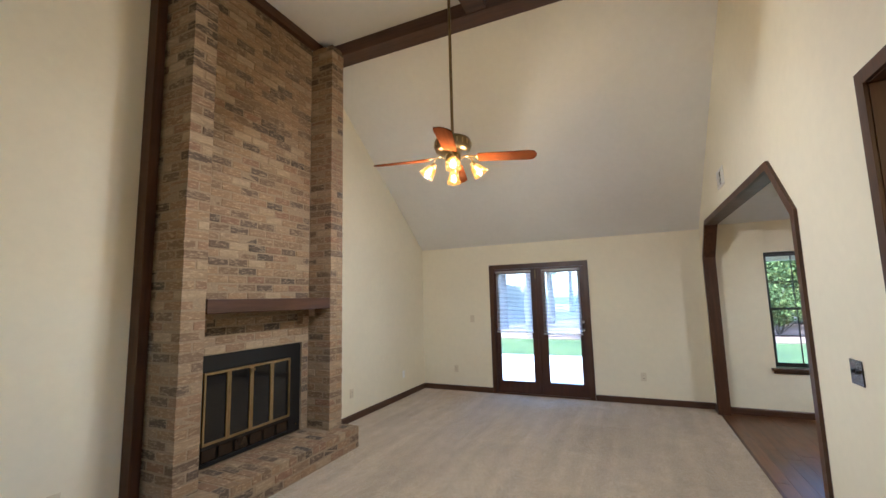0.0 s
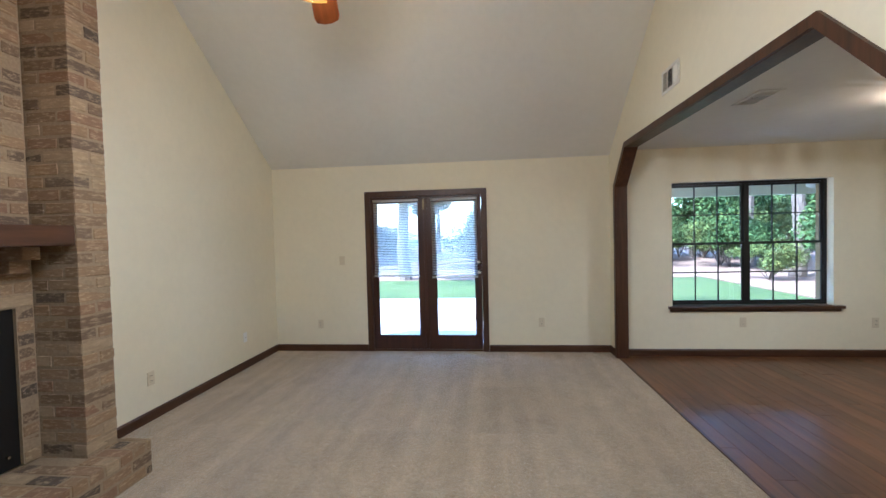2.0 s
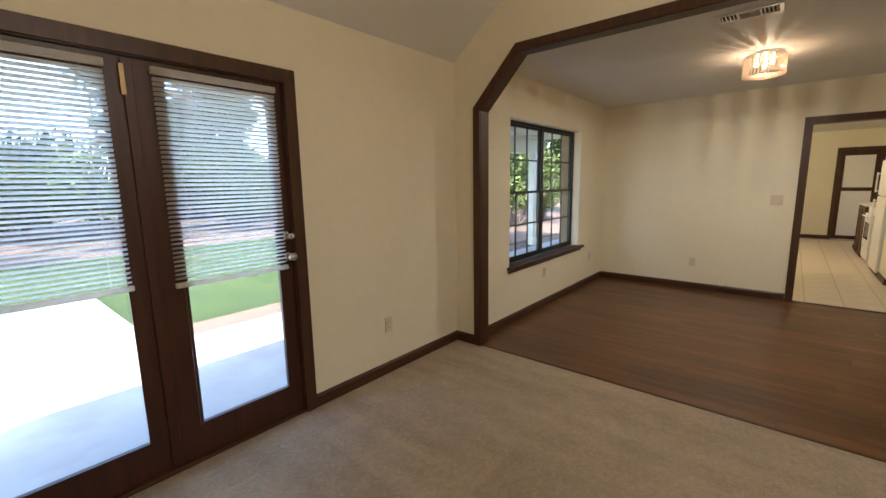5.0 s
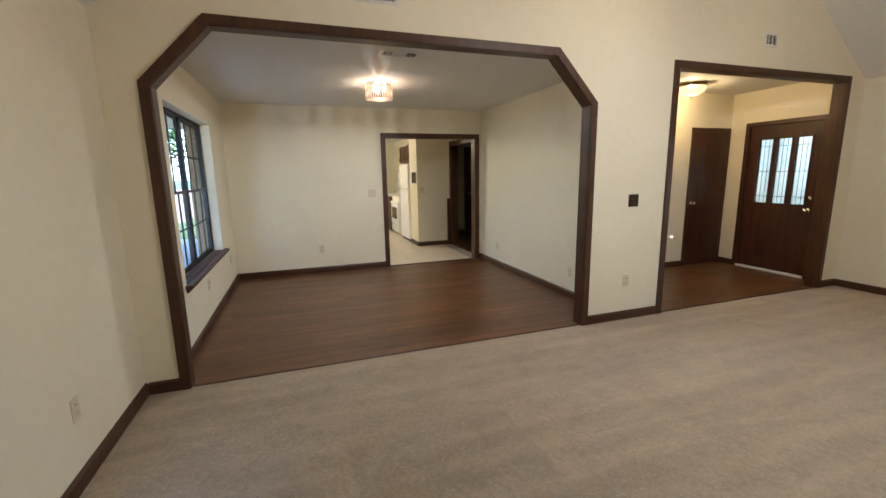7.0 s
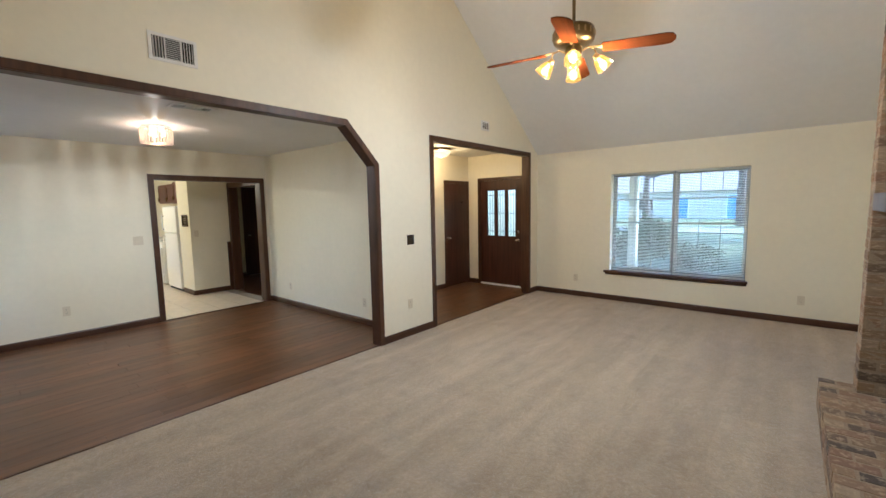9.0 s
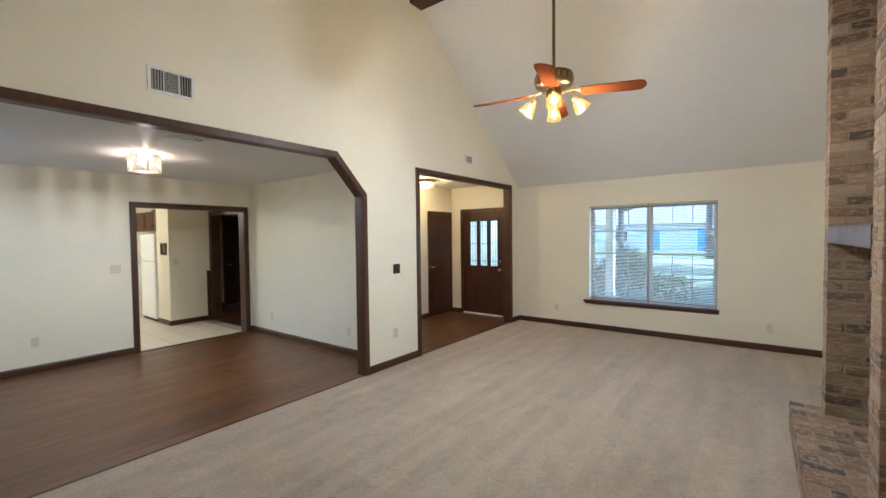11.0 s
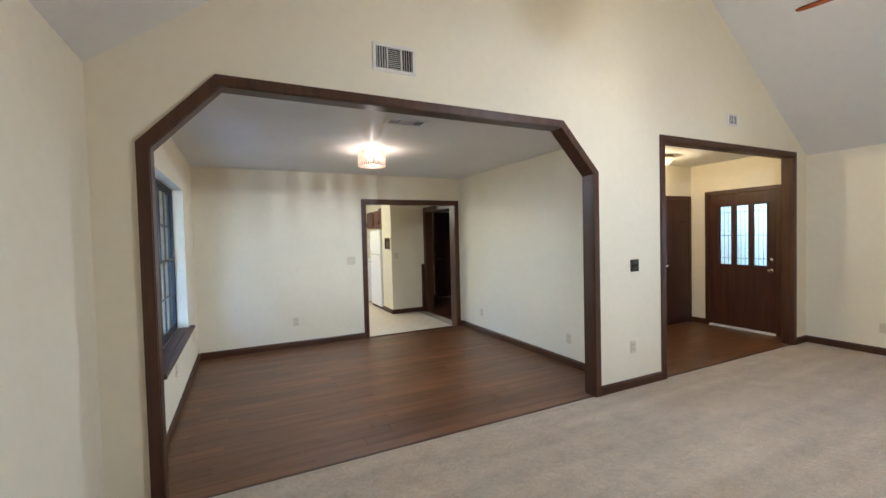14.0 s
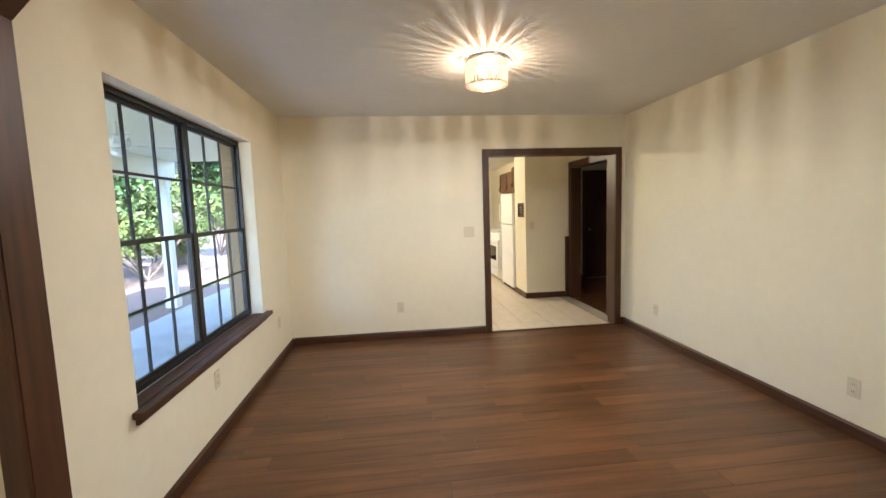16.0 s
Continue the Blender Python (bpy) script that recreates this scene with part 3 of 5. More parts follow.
sill("trim_sill_dining", DW[0] + 0.001, DW[1] - 0.001, YND + 0.001, YND + 0.094, DW[2], "dark varnished wood window sill")
structure("trim_sill_dining_nose", B(DW[0] - 0.05, DW[1] + 0.09, YND - 0.055, YND - 0.001, DW[2] - 0.012, DW[2] + 0.021, 0.006), M_TRIMX, "dark varnished sill nosing", "window sill")
structure("trim_apron_dining", B(DW[0] - 0.03, DW[1] + 0.07, YND - 0.02, YND - 0.001, DW[2] - 0.045, DW[2] - 0.013, 0.004), M_TRIMX, "dark wood apron under the sill", "trim")
sill("trim_sill_front", FW[0] + 0.001, FW[1] - 0.001, YS - 0.119, YS - 0.001, FW[2], "dark varnished wood window sill")
structure("trim_sill_front_nose", B(FW[0] - 0.03, FW[1] + 0.08, YS + 0.001, YS + 0.055, FW[2] - 0.012, FW[2] + 0.021, 0.006), M_TRIMX, "dark varnished sill nosing", "window sill")
structure("trim_apron_front", B(FW[0] - 0.02, FW[1] + 0.06, YS + 0.001, YS + 0.02, FW[2] - 0.045, FW[2] - 0.013, 0.004), M_TRIMX, "dark wood apron under the sill", "trim")
blind(FW[0] + 0.012, (FW[0] + FW[1]) / 2 - 0.01, YS - 0.05, FW[2] + 0.025, FW[3] - 0.002, 0.0225, -22, "lowered white mini blind with open slats", "front window blinds")
blind((FW[0] + FW[1]) / 2 + 0.01, FW[1] - 0.012, YS - 0.05, FW[2] + 0.025, FW[3] - 0.002, 0.0225, -22, "lowered white mini blind with open slats", "front window blinds")


# ---- entry doors ----
def front_door():
    root = thing("door_2", (0, 0, 0), "dark wood front door with three leaded glass lights", "front door", kind="structure")
    part("casing", prism(front_way(0) + front_way(0.055)[::-1], "y", YS, YS + 0.018), M_TRIM, root)
    part("jamb", prism(front_way(0.04) + front_way(0.058)[::-1], "y", YS - 0.2, YS + 0.003), M_TRIM, root)
    lites = [(0.446, 0.620), (0.678, 0.852), (0.910, 1.084)]
    holes = [rect(a, b, 0.965, 1.84) for a, b in lites]
    leaf = part("door_leaf", prism(rect(0.316, 1.239, 0.025, 2.038), "y", YS - 0.06, YS - 0.015, holes), M_DOOR, root)
    for a, b in lites:
        part("glass_pane", B(a, b, YS - 0.042, YS - 0.036, 0.965, 1.84), M_LEADED, leaf, "frosted leaded glass")
        part("moulding", prism(rect(a - 0.016, b + 0.016, 0.949, 1.856), "y", YS - 0.015, YS - 0.006, [rect(a + 0.004, b - 0.004, 0.969, 1.836)]), M_DOOR, leaf)
        cx = (a + b) / 2
        bm = bmesh.new()
        for u in (-0.028, 0.028):
            box(bm, cx + u - 0.0025, cx + u + 0.0025, YS - 0.036, YS - 0.033, 0.97, 1.836)
        for zc in (1.06, 1.40, 1.745):
            for du in (-0.024, 0.024):
                bmesh.ops.create_cone(bm, segments=14, radius1=0.024, radius2=0.024, depth=0.003, cap_ends=False, matrix=Matrix.Translation((cx + du, YS - 0.034, zc)) @ Matrix.Rotation(math.pi / 2, 4, "X"))
            box(bm, a, b, YS - 0.036, YS - 0.033, zc - 0.0025, zc + 0.0025)
        part("lead_came", bm, M_BRONZE, leaf)
    for z, r, nm in ((0.90, 0.028, "knob"), (1.05, 0.024, "deadbolt")):
        bm = bmesh.new()
        tube(bm, (0.395, YS - 0.016, z), (0.395, YS - 0.002, z), 0.032, 0.03, 20)
        if nm == "knob":
            tube(bm, (0.395, YS, z), (0.395, YS + 0.035, z), 0.012, n=12)
            bmesh.ops.create_uvsphere(bm, u_segments=16, v_segments=10, radius=r, matrix=Matrix.Translation((0.395, YS + 0.05, z)))
        part(nm, bm, M_CHROME, leaf, "nickel " + nm, True)
    part("threshold", B(0.33, 1.226, YS - 0.06, YS + 0.03, 0.002, 0.032, 0.006), M_WHITE, root, "white threshold strip")
    for z in (0.3, 1.05, 1.8):
        part("hinge", tube(bmesh.new(), (1.232, YS - 0.008, z - 0.045), (1.232, YS - 0.008, z + 0.045), 0.007, n=10), M_ABRASS, root)


def slab_door(name, plane, u0, u1, top, label, knob_u, way=None, turned=-1):
    """A flush dark door in a wall of fixed x, with casing and knob; turned: side of the wall that it shows."""
    root = thing(name, (0, 0, 0), label, "door", kind="structure")
    o = way or squared(u0, u1, top)
    s = turned
    part("casing", prism(o(0) + o(0.055)[::-1], "x", plane, plane + 0.018 * s), M_TRIM, root)
    leaf = part("door_leaf", prism(rect(u0 + 0.056, u1 - 0.056, 0.012, top - 0.056), "x", plane - 0.002 * s, plane + 0.010 * s), M_DOOR, root)
    bm = bmesh.new()
    tube(bm, (plane + 0.008 * s, knob_u, 0.95), (plane + 0.02 * s, knob_u, 0.95), 0.03, n=20)
    tube(bm, (plane + 0.02 * s, knob_u, 0.95), (plane + 0.05 * s, knob_u, 0.95), 0.011, n=12)
    bmesh.ops.create_uvsphere(bm, u_segments=16, v_segments=10, radius=0.027, matrix=Matrix.Translation((plane + 0.065 * s, knob_u, 0.95)))
    part("knob", bm, M_CHROME, leaf, "nickel knob", True)
    return root


M_LEADED = glass("frosted_leaded_glass", (0.50, 0.475, 0.41), 0.35)
front_door()
cl = slab_door("door_3", 1.52, -7.06, -6.30, 2.04, "glossy dark flush closet door with nickel knob", -6.39, closet_way)
part("coat_hook", tube(tube(bmesh.new(), (1.51, -6.79, 1.62), (1.46, -6.79, 1.62), 0.005, n=8), (1.46, -6.79, 1.62), (1.45, -6.79, 1.65), 0.005, n=8), M_BLACK, cl)
structure("wall_closet_back", B(1.70, 1.74, YS, -6.0, 0, 2.6), M_WALL, "plain closet back", "wall")
slab_door("door_4", 6.35, -5.52, -4.70, 2.08, "dark flush hall door in shade", -4.82)


def kitchen_far_door():
    root = thing("door_5", (0, 0, 0), "dark framed far kitchen door with two pale panels", "door", kind="structure")
    o = squared(-3.53, -2.77, 2.06)
    part("casing", prism(o(0) + o(0.06)[::-1], "x", 10.08, 10.1), M_TRIM, root)
    part("door_leaf", prism(rect(-3.47, -2.83, 0.02, 2.0), "x", 10.086, 10.097, [rect(-3.39, -2.91, 0.1, 1.10), rect(-3.39, -2.91, 1.18, 1.88)]), M_DOOR, root)
    for z0, z1 in ((0.1, 1.10), (1.18, 1.88)):
        part("panel", B(10.092, 10.099, -3.39, -2.91, z0, z1), M_WHITE, root, "pale panel")


kitchen_far_door()


# ---- fireplace ----
def brick_mesh(name, seed, size=(0.2, 0.095, 0.064)):
    """A worn brick of unit extents to be scaled to its size, with soft uneven edges."""
    rng = random.Random(seed)
    bm = B(-size[0] / 2, size[0] / 2, -size[1] / 2, size[1] / 2, -size[2] / 2, size[2] / 2)
    bmesh.ops.bevel(bm, geom=bm.edges[:], offset=0.004, segments=1, affect="EDGES")
    for v in bm.verts:
        v.co += Vector((rng.uniform(-1, 1), rng.uniform(-1, 1), rng.uniform(-1, 1))) * 0.0016
    return finish(name, bm, M_BRICK)


BRICKS = [brick_mesh("brick", s) for s in range(5)]
COURSE = 0.0754
rng_b = random.Random(4)


def lay(parent, x0, x1, y0, y1, z0, z1, along):
    """One brick that fills the given space less its joints; along: axis of its length."""
    j = 0.0065
    lx, ly, lz = x1 - x0 - 2 * j, y1 - y0 - 2 * j, z1 - z0 - 2 * j
    ob = new("brick", BRICKS[rng_b.randrange(5)])
    ob.parent = parent
    c = ((x0 + x1) / 2 + rng_b.uniform(-0.002, 0.002), (y0 + y1) / 2 + rng_b.uniform(-0.002, 0.002), (z0 + z1) / 2 + rng_b.uniform(-0.0012, 0.0012))
    if along == "x":
        s, rz = (lx / 0.2, ly / 0.095, lz / 0.064), 180 * rng_b.randrange(2)
    else:
        s, rz = (ly / 0.2, lx / 0.095, lz / 0.064), 90 + 180 * rng_b.randrange(2)
    ob.matrix_basis = pose(*c, 0, 0, rz + rng_b.uniform(-0.4, 0.4)) @ Matrix.Diagonal((*s, 1))
    return ob


def fireplace():
    root = thing("fireplace", (-0.01, -0.168, 0), "tall old-brick fireplace with hearth, mantel and glass doors", "fireplace")
    root.scale = (1, 0.979, 1)
    BACK = XW + 0.01
    xf, xb = -3.865, -4.16
    zt = 4.50
    z_start = 0.222
    # breast
    breast = part("chimney_breast", prism([(-4.215, z_start), (-4.125, z_start), (-4.125, 1.125), (-2.86, 1.125), (-2.86, z_start), (-2.765, z_start), (-2.765, 4.60), (-4.215, 4.60)], "x", BACK, xb - 0.009), M_MORTAR, root, "tan mixed brick in running bond")
    top = []
    n = 0
    z = z_start
    while z < 4.55:
        spans = [(-4.215, -2.765)] if z > 1.10 else [(-4.215, -4.125), (-2.86, -2.765)]
        for a, b in spans:
            y = a - (0.103 if n % 2 else 0.0)
            while y < b - 0.01:
                p, q = max(y, a), min(y + 0.2071, b)
                if q - p > 0.03:
                    if z < 3.12:
                        lay(breast, xb - 0.09, xb + rng_b.uniform(-0.002, 0.003), p, q, z, z + COURSE, "y")
                    else:
                        top.append((p, q, z, rng_b.uniform(-0.002, 0.003)))
                y += 0.2071
        z += COURSE
        n += 1
    bm = bmesh.new()
    for p, q, zz, o in top:
        box(bm, xb - 0.05, xb + o - 0.005, p + 0.005, q - 0.005, zz + 0.005, zz + COURSE - 0.005)
    tagged(part("upper_brickwork", bm, M_BRICKS, root), "rows of tan brick high on the chimney", kind="stuff")
    # piers
    for y0, y1 in ((-2.765, -2.545), (-4.425, -4.215)):
        pier = part("pier", B(BACK, xf - 0.009, y0 + 0.009, y1 - 0.009, 0.0, 4.50), M_MORTAR, root, "projecting brick pier")
        z, n = 0.0, 0
        w = (y0 + y1) / 2
        while z < 4.46:
            h = z + COURSE
            if n % 2:
                lay(pier, xf - 0.1, xf, y0, y1, z, h, "y")
                a = xf - 0.1
            else:
                lay(pier, xf - 0.205, xf, y0, w, z, h, "x")
                lay(pier, xf - 0.205, xf, w, y1, z, h, "x")
                a = xf - 0.205
            while a > BACK + 0.03:
                b = max(BACK + 0.004, a - 0.205)
                lay(pier, b, a, y0, w, z, h, "x")
                lay(pier, b, a, w, y1, z, h, "x")
                a = b
            z += COURSE
            n += 1
    # hearth
    hx, hy0, hy1 = -3.675, -4.40, -2.50
    hearth = part("hearth", B(BACK + 0.01, hx - 0.009, hy0 + 0.009, hy1 - 0.009, 0.0, 0.213), M_MORTAR, root, "raised brick hearth")
    for k in range(2):
        y = hy0 - (0.1 if k else 0)
        while y < hy1 - 0.02:
            p, q = max(y, hy0), min(y + 0.205, hy1)
            if q - p > 0.03:
                lay(hearth, hx - 0.095, hx, p, q, 0.073 * k, 0.073 * (k + 1), "y")
            y += 0.205
        lay(hearth, hx - 0.3, hx - 0.1, hy1 - 0.095, hy1, 0.073 * k, 0.073 * (k + 1), "x")
        lay(hearth, hx - 0.5, hx - 0.3, hy1 - 0.095, hy1, 0.073 * k, 0.073 * (k + 1), "x")
    y, n = hy0, 0
    while y < hy1 - 0.02:
        q = min(y + 0.0977, hy1)
        a = hx
        first = 0.2 if n % 2 else 0.1
        while a > -4.17:
            b = max(a - first, -4.185)
            first = 0.2
            if not (y < -4.215 and b < xf - 0.005 or q > -2.765 and b < xf - 0.005):
                lay(hearth, b, a, y, q, 0.146, 0.222, "x")
            elif a > xf + 0.03:
                lay(hearth, xf, a, y, q, 0.146, 0.222, "x")
            a = b
            if a < -4.15:
                break
        y = q
        n += 1
    # mantel and corbels
    part("mantel", B(xb, xf - 0.004, -4.213, -2.767, 1.475, 1.59, 0.006), M_TRIMH, root, "dark stained wood mantel shelf")
    for yc in (-4.10, -2.90):
        part("corbel", B(xb, xb + 0.16, yc - 0.048, yc + 0.048, 1.40, 1.473, 0.005), M_BRICKS, root)
        part("corbel", B(xb, xb + 0.08, yc - 0.048, yc + 0.048, 1.325, 1.398, 0.005), M_BRICKS, root)
    # insert
    xi = -4.20
    part("firebox_surround", prism(rect(-4.124, -2.861, 0.226, 1.124), "x", xi, xi + 0.012, [rect(-3.985, -3.015, 0.395, 0.985), rect(-3.985, -3.015, 0.255, 0.365)]), M_BLACK, root, "black metal surround")
    part("firebox", B(BACK + 0.002, xi - 0.03, -4.12, -2.865, 0.228, 1.12), M_BLACK, root)
    step = 0.97 / 4
    for i in range(4):
        a = -3.985 + i * step
        b = a + step - 0.004
        door = part("glass_door", prism(rect(a, b, 0.398, 0.982), "x", xi + 0.006, xi + 0.03, [rect(a + 0.018, b - 0.018, 0.418, 0.962)]), M_BRASS, root, "brass framed smoked glass panel")
        part("glass_pane", B(xi + 0.012, xi + 0.018, a + 0.018, b - 0.018, 0.418, 0.962), M_SMOKE, door)
        if i in (1, 2):
            yk = b - 0.012 if i == 1 else a + 0.012
            part("handle", B(xi + 0.03, xi + 0.05, yk - 0.005, yk + 0.005, 0.93, 0.95, 0.002), M_BRASS, door)
    for i in range(6):
        a = -3.98 + i * 0.161
        part("louver", B(xi - 0.005, xi + 0.004, a + 0.012, a + 0.149, 0.262, 0.358, 0.004), M_PLATE, root)
    part("damper_knob", tube(bmesh.new(), (xi + 0.012, -2.93, 0.30), (xi + 0.03, -2.93, 0.30), 0.008, n=12), M_CHROME, root)


# ---- ceiling fan ----
def amber_glass():
    m = bpy.data.materials.new("amber_shade_glass")
    m.use_nodes = True
    t = m.node_tree
    t.nodes.remove(t.nodes["Principled BSDF"])
    clear = t.nodes.new("ShaderNodeBsdfTransparent")
    clear.inputs[0].default_value = (0.62, 0.43, 0.205, 1)
    gl = t.nodes.new("ShaderNodeBsdfGlossy")
    gl.inputs["Roughness"].default_value = 0.05
    mx, ad = t.nodes.new("ShaderNodeMixShader"), t.nodes.new("ShaderNodeAddShader")
    mx.inputs[0].default_value = 0.012
    lit = t.nodes.new("ShaderNodeEmission")
    lit.inputs[0].default_value, lit.inputs[1].default_value = (1.0, 0.46, 0.06, 1), 0.07
    for a, b in ((clear.outputs[0], mx.inputs[1]), (gl.outputs[0], mx.inputs[2]), (mx.outputs[0], ad.inputs[0]), (lit.outputs[0], ad.inputs[1]), (ad.outputs[0], t.nodes["Material Output"].inputs[0])):
        t.links.new(a, b)
    return m


M_AMBER = amber_glass()
M_BULB = glow("warm_bulb", (1.0, 0.84, 0.56), 0.35)


def ceiling_fan():
    root = thing("ceiling_fan", FAN, "brass ceiling fan with four wood blades and amber lights", "ceiling fan")
    up = BEAM_Z + 0.01 - FAN.z
    part("downrod", tube(bmesh.new(), (0, 0, 0.07), (0, 0, up - 0.03), 0.0125), M_ABRASS, root, smooth=False)
    part("canopy", lathe(bmesh.new(), [(0.012, -0.09), (0.03, -0.08), (0.06, -0.03), (0.066, 0.0), (0.0, 0.0)], (0, 0, up)), M_ABRASS, root, smooth=True)
    part("motor_housing", lathe(bmesh.new(), [(0.0, 0.088), (0.02, 0.086), (0.03, 0.072), (0.115, 0.066), (0.142, 0.052), (0.150, 0.03), (0.150, -0.02), (0.140, -0.045), (0.10, -0.06), (0.055, -0.066), (0.0, -0.066)], n=40), M_ABRASS, root, "antique brass housing", smooth=True)
    for k in range(20):
        a = 2 * math.pi * k / 20
        s = part("vent_rib", B(0.146, 0.154, -0.006, 0.006, -0.012, 0.026, 0.002), M_BRASS, root)
        s.matrix_basis = Matrix.Rotation(a, 4, "Z")
    part("switch_housing", lathe(bmesh.new(), [(0.05, -0.066), (0.062, -0.08), (0.062, -0.13), (0.05, -0.15), (0.02, -0.165), (0.0, -0.17)], n=28), M_ABRASS, root, smooth=True)
    # blades
    out = [(0.20, -0.048), (0.215, -0.056), (0.60, -0.067), (0.645, -0.058), (0.668, -0.02), (0.668, 0.02), (0.645, 0.058), (0.60, 0.067), (0.215, 0.056), (0.20, 0.048)]
    blade_me = finish("blade", prism(out, "z", -0.003, 0.003), M_BLADE)
    iron = bmesh.new()
    box(iron, 0.10, 0.185, -0.012, 0.012, 0.008, 0.016, 0.003)
    for s in (-1, 1):
        tube(iron, (0.17, 0, 0.010), (0.225, 0.034 * s, 0.006), 0.006, n=8)
        tube(iron, (0.225, 0.034 * s, 0.006), (0.29, 0.022 * s, 0.005), 0.006, n=8)
    tube(iron, (0.18, 0, 0.010), (0.30, 0, 0.005), 0.007, n=8)
    iron_me = finish("blade_iron", iron, M_BRASS)
    for k in range(4):
        ob = part("blade", blade_me, None, root, "red-brown wood blade")
        ob.matrix_basis = pose(0, 0, -0.098, 0, 0, 16 + 90 * k) @ pose(0, 0, 0, -13, 1.8)
        ir = part("blade_iron", iron_me, None, ob, "brass bracket")
    # lights
    shade_bm = bmesh.new()
    lathe(shade_bm, [(0.024, 0.0), (0.036, -0.012), (0.054, -0.07), (0.064, -0.098)], n=6)
    shade_me = finish("shade", shade_bm, M_AMBER)
    cap_me = finish("socket_cap", lathe(bmesh.new(), [(0.0, 0.03), (0.018, 0.028), (0.026, 0.0), (0.024, -0.012)], n=18), M_BRASS, True)
    bulb_bm = bmesh.new()
    bmesh.ops.create_uvsphere(bulb_bm, u_segments=14, v_segments=10, radius=0.026, matrix=Matrix.Translation((0, 0, -0.066)))
    tube(bulb_bm, (0, 0, -0.05), (0, 0, -0.01), 0.02, 0.012, 12)
    bulb_me = finish("bulb", bulb_bm, M_BULB, True)
    edge_bm = bmesh.new()
    for k in range(6):
        a, b = 2 * math.pi * k / 6, 2 * math.pi * (k + 1) / 6
        tube(edge_bm, (0.064 * math.cos(a), 0.064 * math.sin(a), -0.098), (0.064 * math.cos(b), 0.064 * math.sin(b), -0.098), 0.0022, n=6)
        tube(edge_bm, (0.036 * math.cos(a), 0.036 * math.sin(a), -0.012), (0.064 * math.cos(a), 0.064 * math.sin(a), -0.098), 0.0022, n=6)
    edge_me = finish("shade_edge", edge_bm, M_AMBER)
    for k in range(4):
        arm = bmesh.new()
        pts = [(0.055, 0, -0.11), (0.10, 0, -0.085), (0.145, 0, -0.10), (0.165, 0, -0.15)]
        for a, b in zip(pts, pts[1:]):
            tube(arm, a, b, 0.006, n=10)
        ob = part("light_arm", arm, M_BRASS, root)
        ob.matrix_basis = pose(0, 0, 0, 0, 0, 22 + 90 * k)
        for me in (cap_me, shade_me, edge_me, bulb_me):
            o = part(me.name.split(".")[0], me, None, ob, "amber glass hexagonal shade" if me is shade_me else "")
            o.matrix_basis = pose(0.165, 0, -0.165, 0, -38, 0)
            if me is bulb_me:
                o.visible_shadow = False
        a = radians(22 + 90 * k)
        bulb_lamp("fan_bulb_light", (FAN.x + 0.215 * math.cos(a), FAN.y + 0.215 * math.sin(a), FAN.z - 0.24), FAN_W, WARM, 0.045)
    for s, ln in ((-0.02, 0.10), (0.02, 0.13)):
        part("pull_chain", tube(bmesh.new(), (s, 0.055, -0.14), (s, 0.055, -0.14 - ln), 0.0014, n=6), M_BRASS, root)


# ---- flush lamps ----
def translucent(name, c, clear_share, em=0.0):
    m = bpy.data.materials.new(name)
    m.use_nodes = True
    t = m.node_tree
    t.nodes.remove(t.nodes["Principled BSDF"])
    a, b = t.nodes.new("ShaderNodeBsdfTranslucent"), t.nodes.new("ShaderNodeBsdfTransparent")
    a.inputs[0].default_value = (*c, 1)
    b.inputs[0].default_value = (*c, 1)
    g = node(t, "ShaderNodeBsdfGlossy", Roughness=0.1)
    mx, m2 = t.nodes.new("ShaderNodeMixShader"), t.nodes.new("ShaderNodeMixShader")
    mx.inputs[0].default_value, m2.inputs[0].default_value = clear_share, 0.06
    t.links.new(a.outputs[0], mx.inputs[1])
    t.links.new(b.outputs[0], mx.inputs[2])
    t.links.new(mx.outputs[0], m2.inputs[1])
    t.links.new(g.outputs[0], m2.inputs[2])
    last = m2.outputs[0]
    if em:
        e = node(t, "ShaderNodeEmission", Strength=em)
        e.inputs[0].default_value = (*c, 1)
        ad = t.nodes.new("ShaderNodeAddShader")
        t.links.new(last, ad.inputs[0])
        t.links.new(e.outputs[0], ad.inputs[1])
        last = ad.outputs[0]
    t.links.new(last, t.nodes["Material Output"].inputs[0])
    return m


M_CRYSTAL = translucent("crystal_drops", (0.64, 0.53, 0.40), 0.92, 0.016)
M_BOWL = translucent("frosted_bowl", (0.92, 0.72, 0.42), 0.985, 0.035)
DL = (1.62, -1.79, CEIL)
EL = (1.10, -5.74, CEIL_E)


def bowl_lamp(place, watts, colour=(1.0, 0.80, 0.54)):
    root = thing("ceiling_light", place, "frosted glass bowl ceiling light with brass finial, lit", "ceiling light", "bowl ceiling lights")
    part("base_plate", lathe(bmesh.new(), [(0.0, 0.0), (0.17, 0.0), (0.178, -0.02), (0.17, -0.036), (0.0, -0.036)], n=36), M_BRASS, root)
    part("bowl", lathe(bmesh.new(), [(0.165, -0.036), (0.160, -0.07), (0.135, -0.105), (0.09, -0.13), (0.03, -0.142), (0.0, -0.143)], n=36), M_BOWL, root, "frosted glass bowl", smooth=True)
    part("finial", lathe(bmesh.new(), [(0.0, -0.142), (0.012, -0.145), (0.012, -0.155), (0.006, -0.165), (0.0, -0.172)], n=16), M_BRASS, root, smooth=True)
    bulb_lamp("bowl_bulb_light", (place[0], place[1], place[2] - 0.085), watts, colour, 0.03)


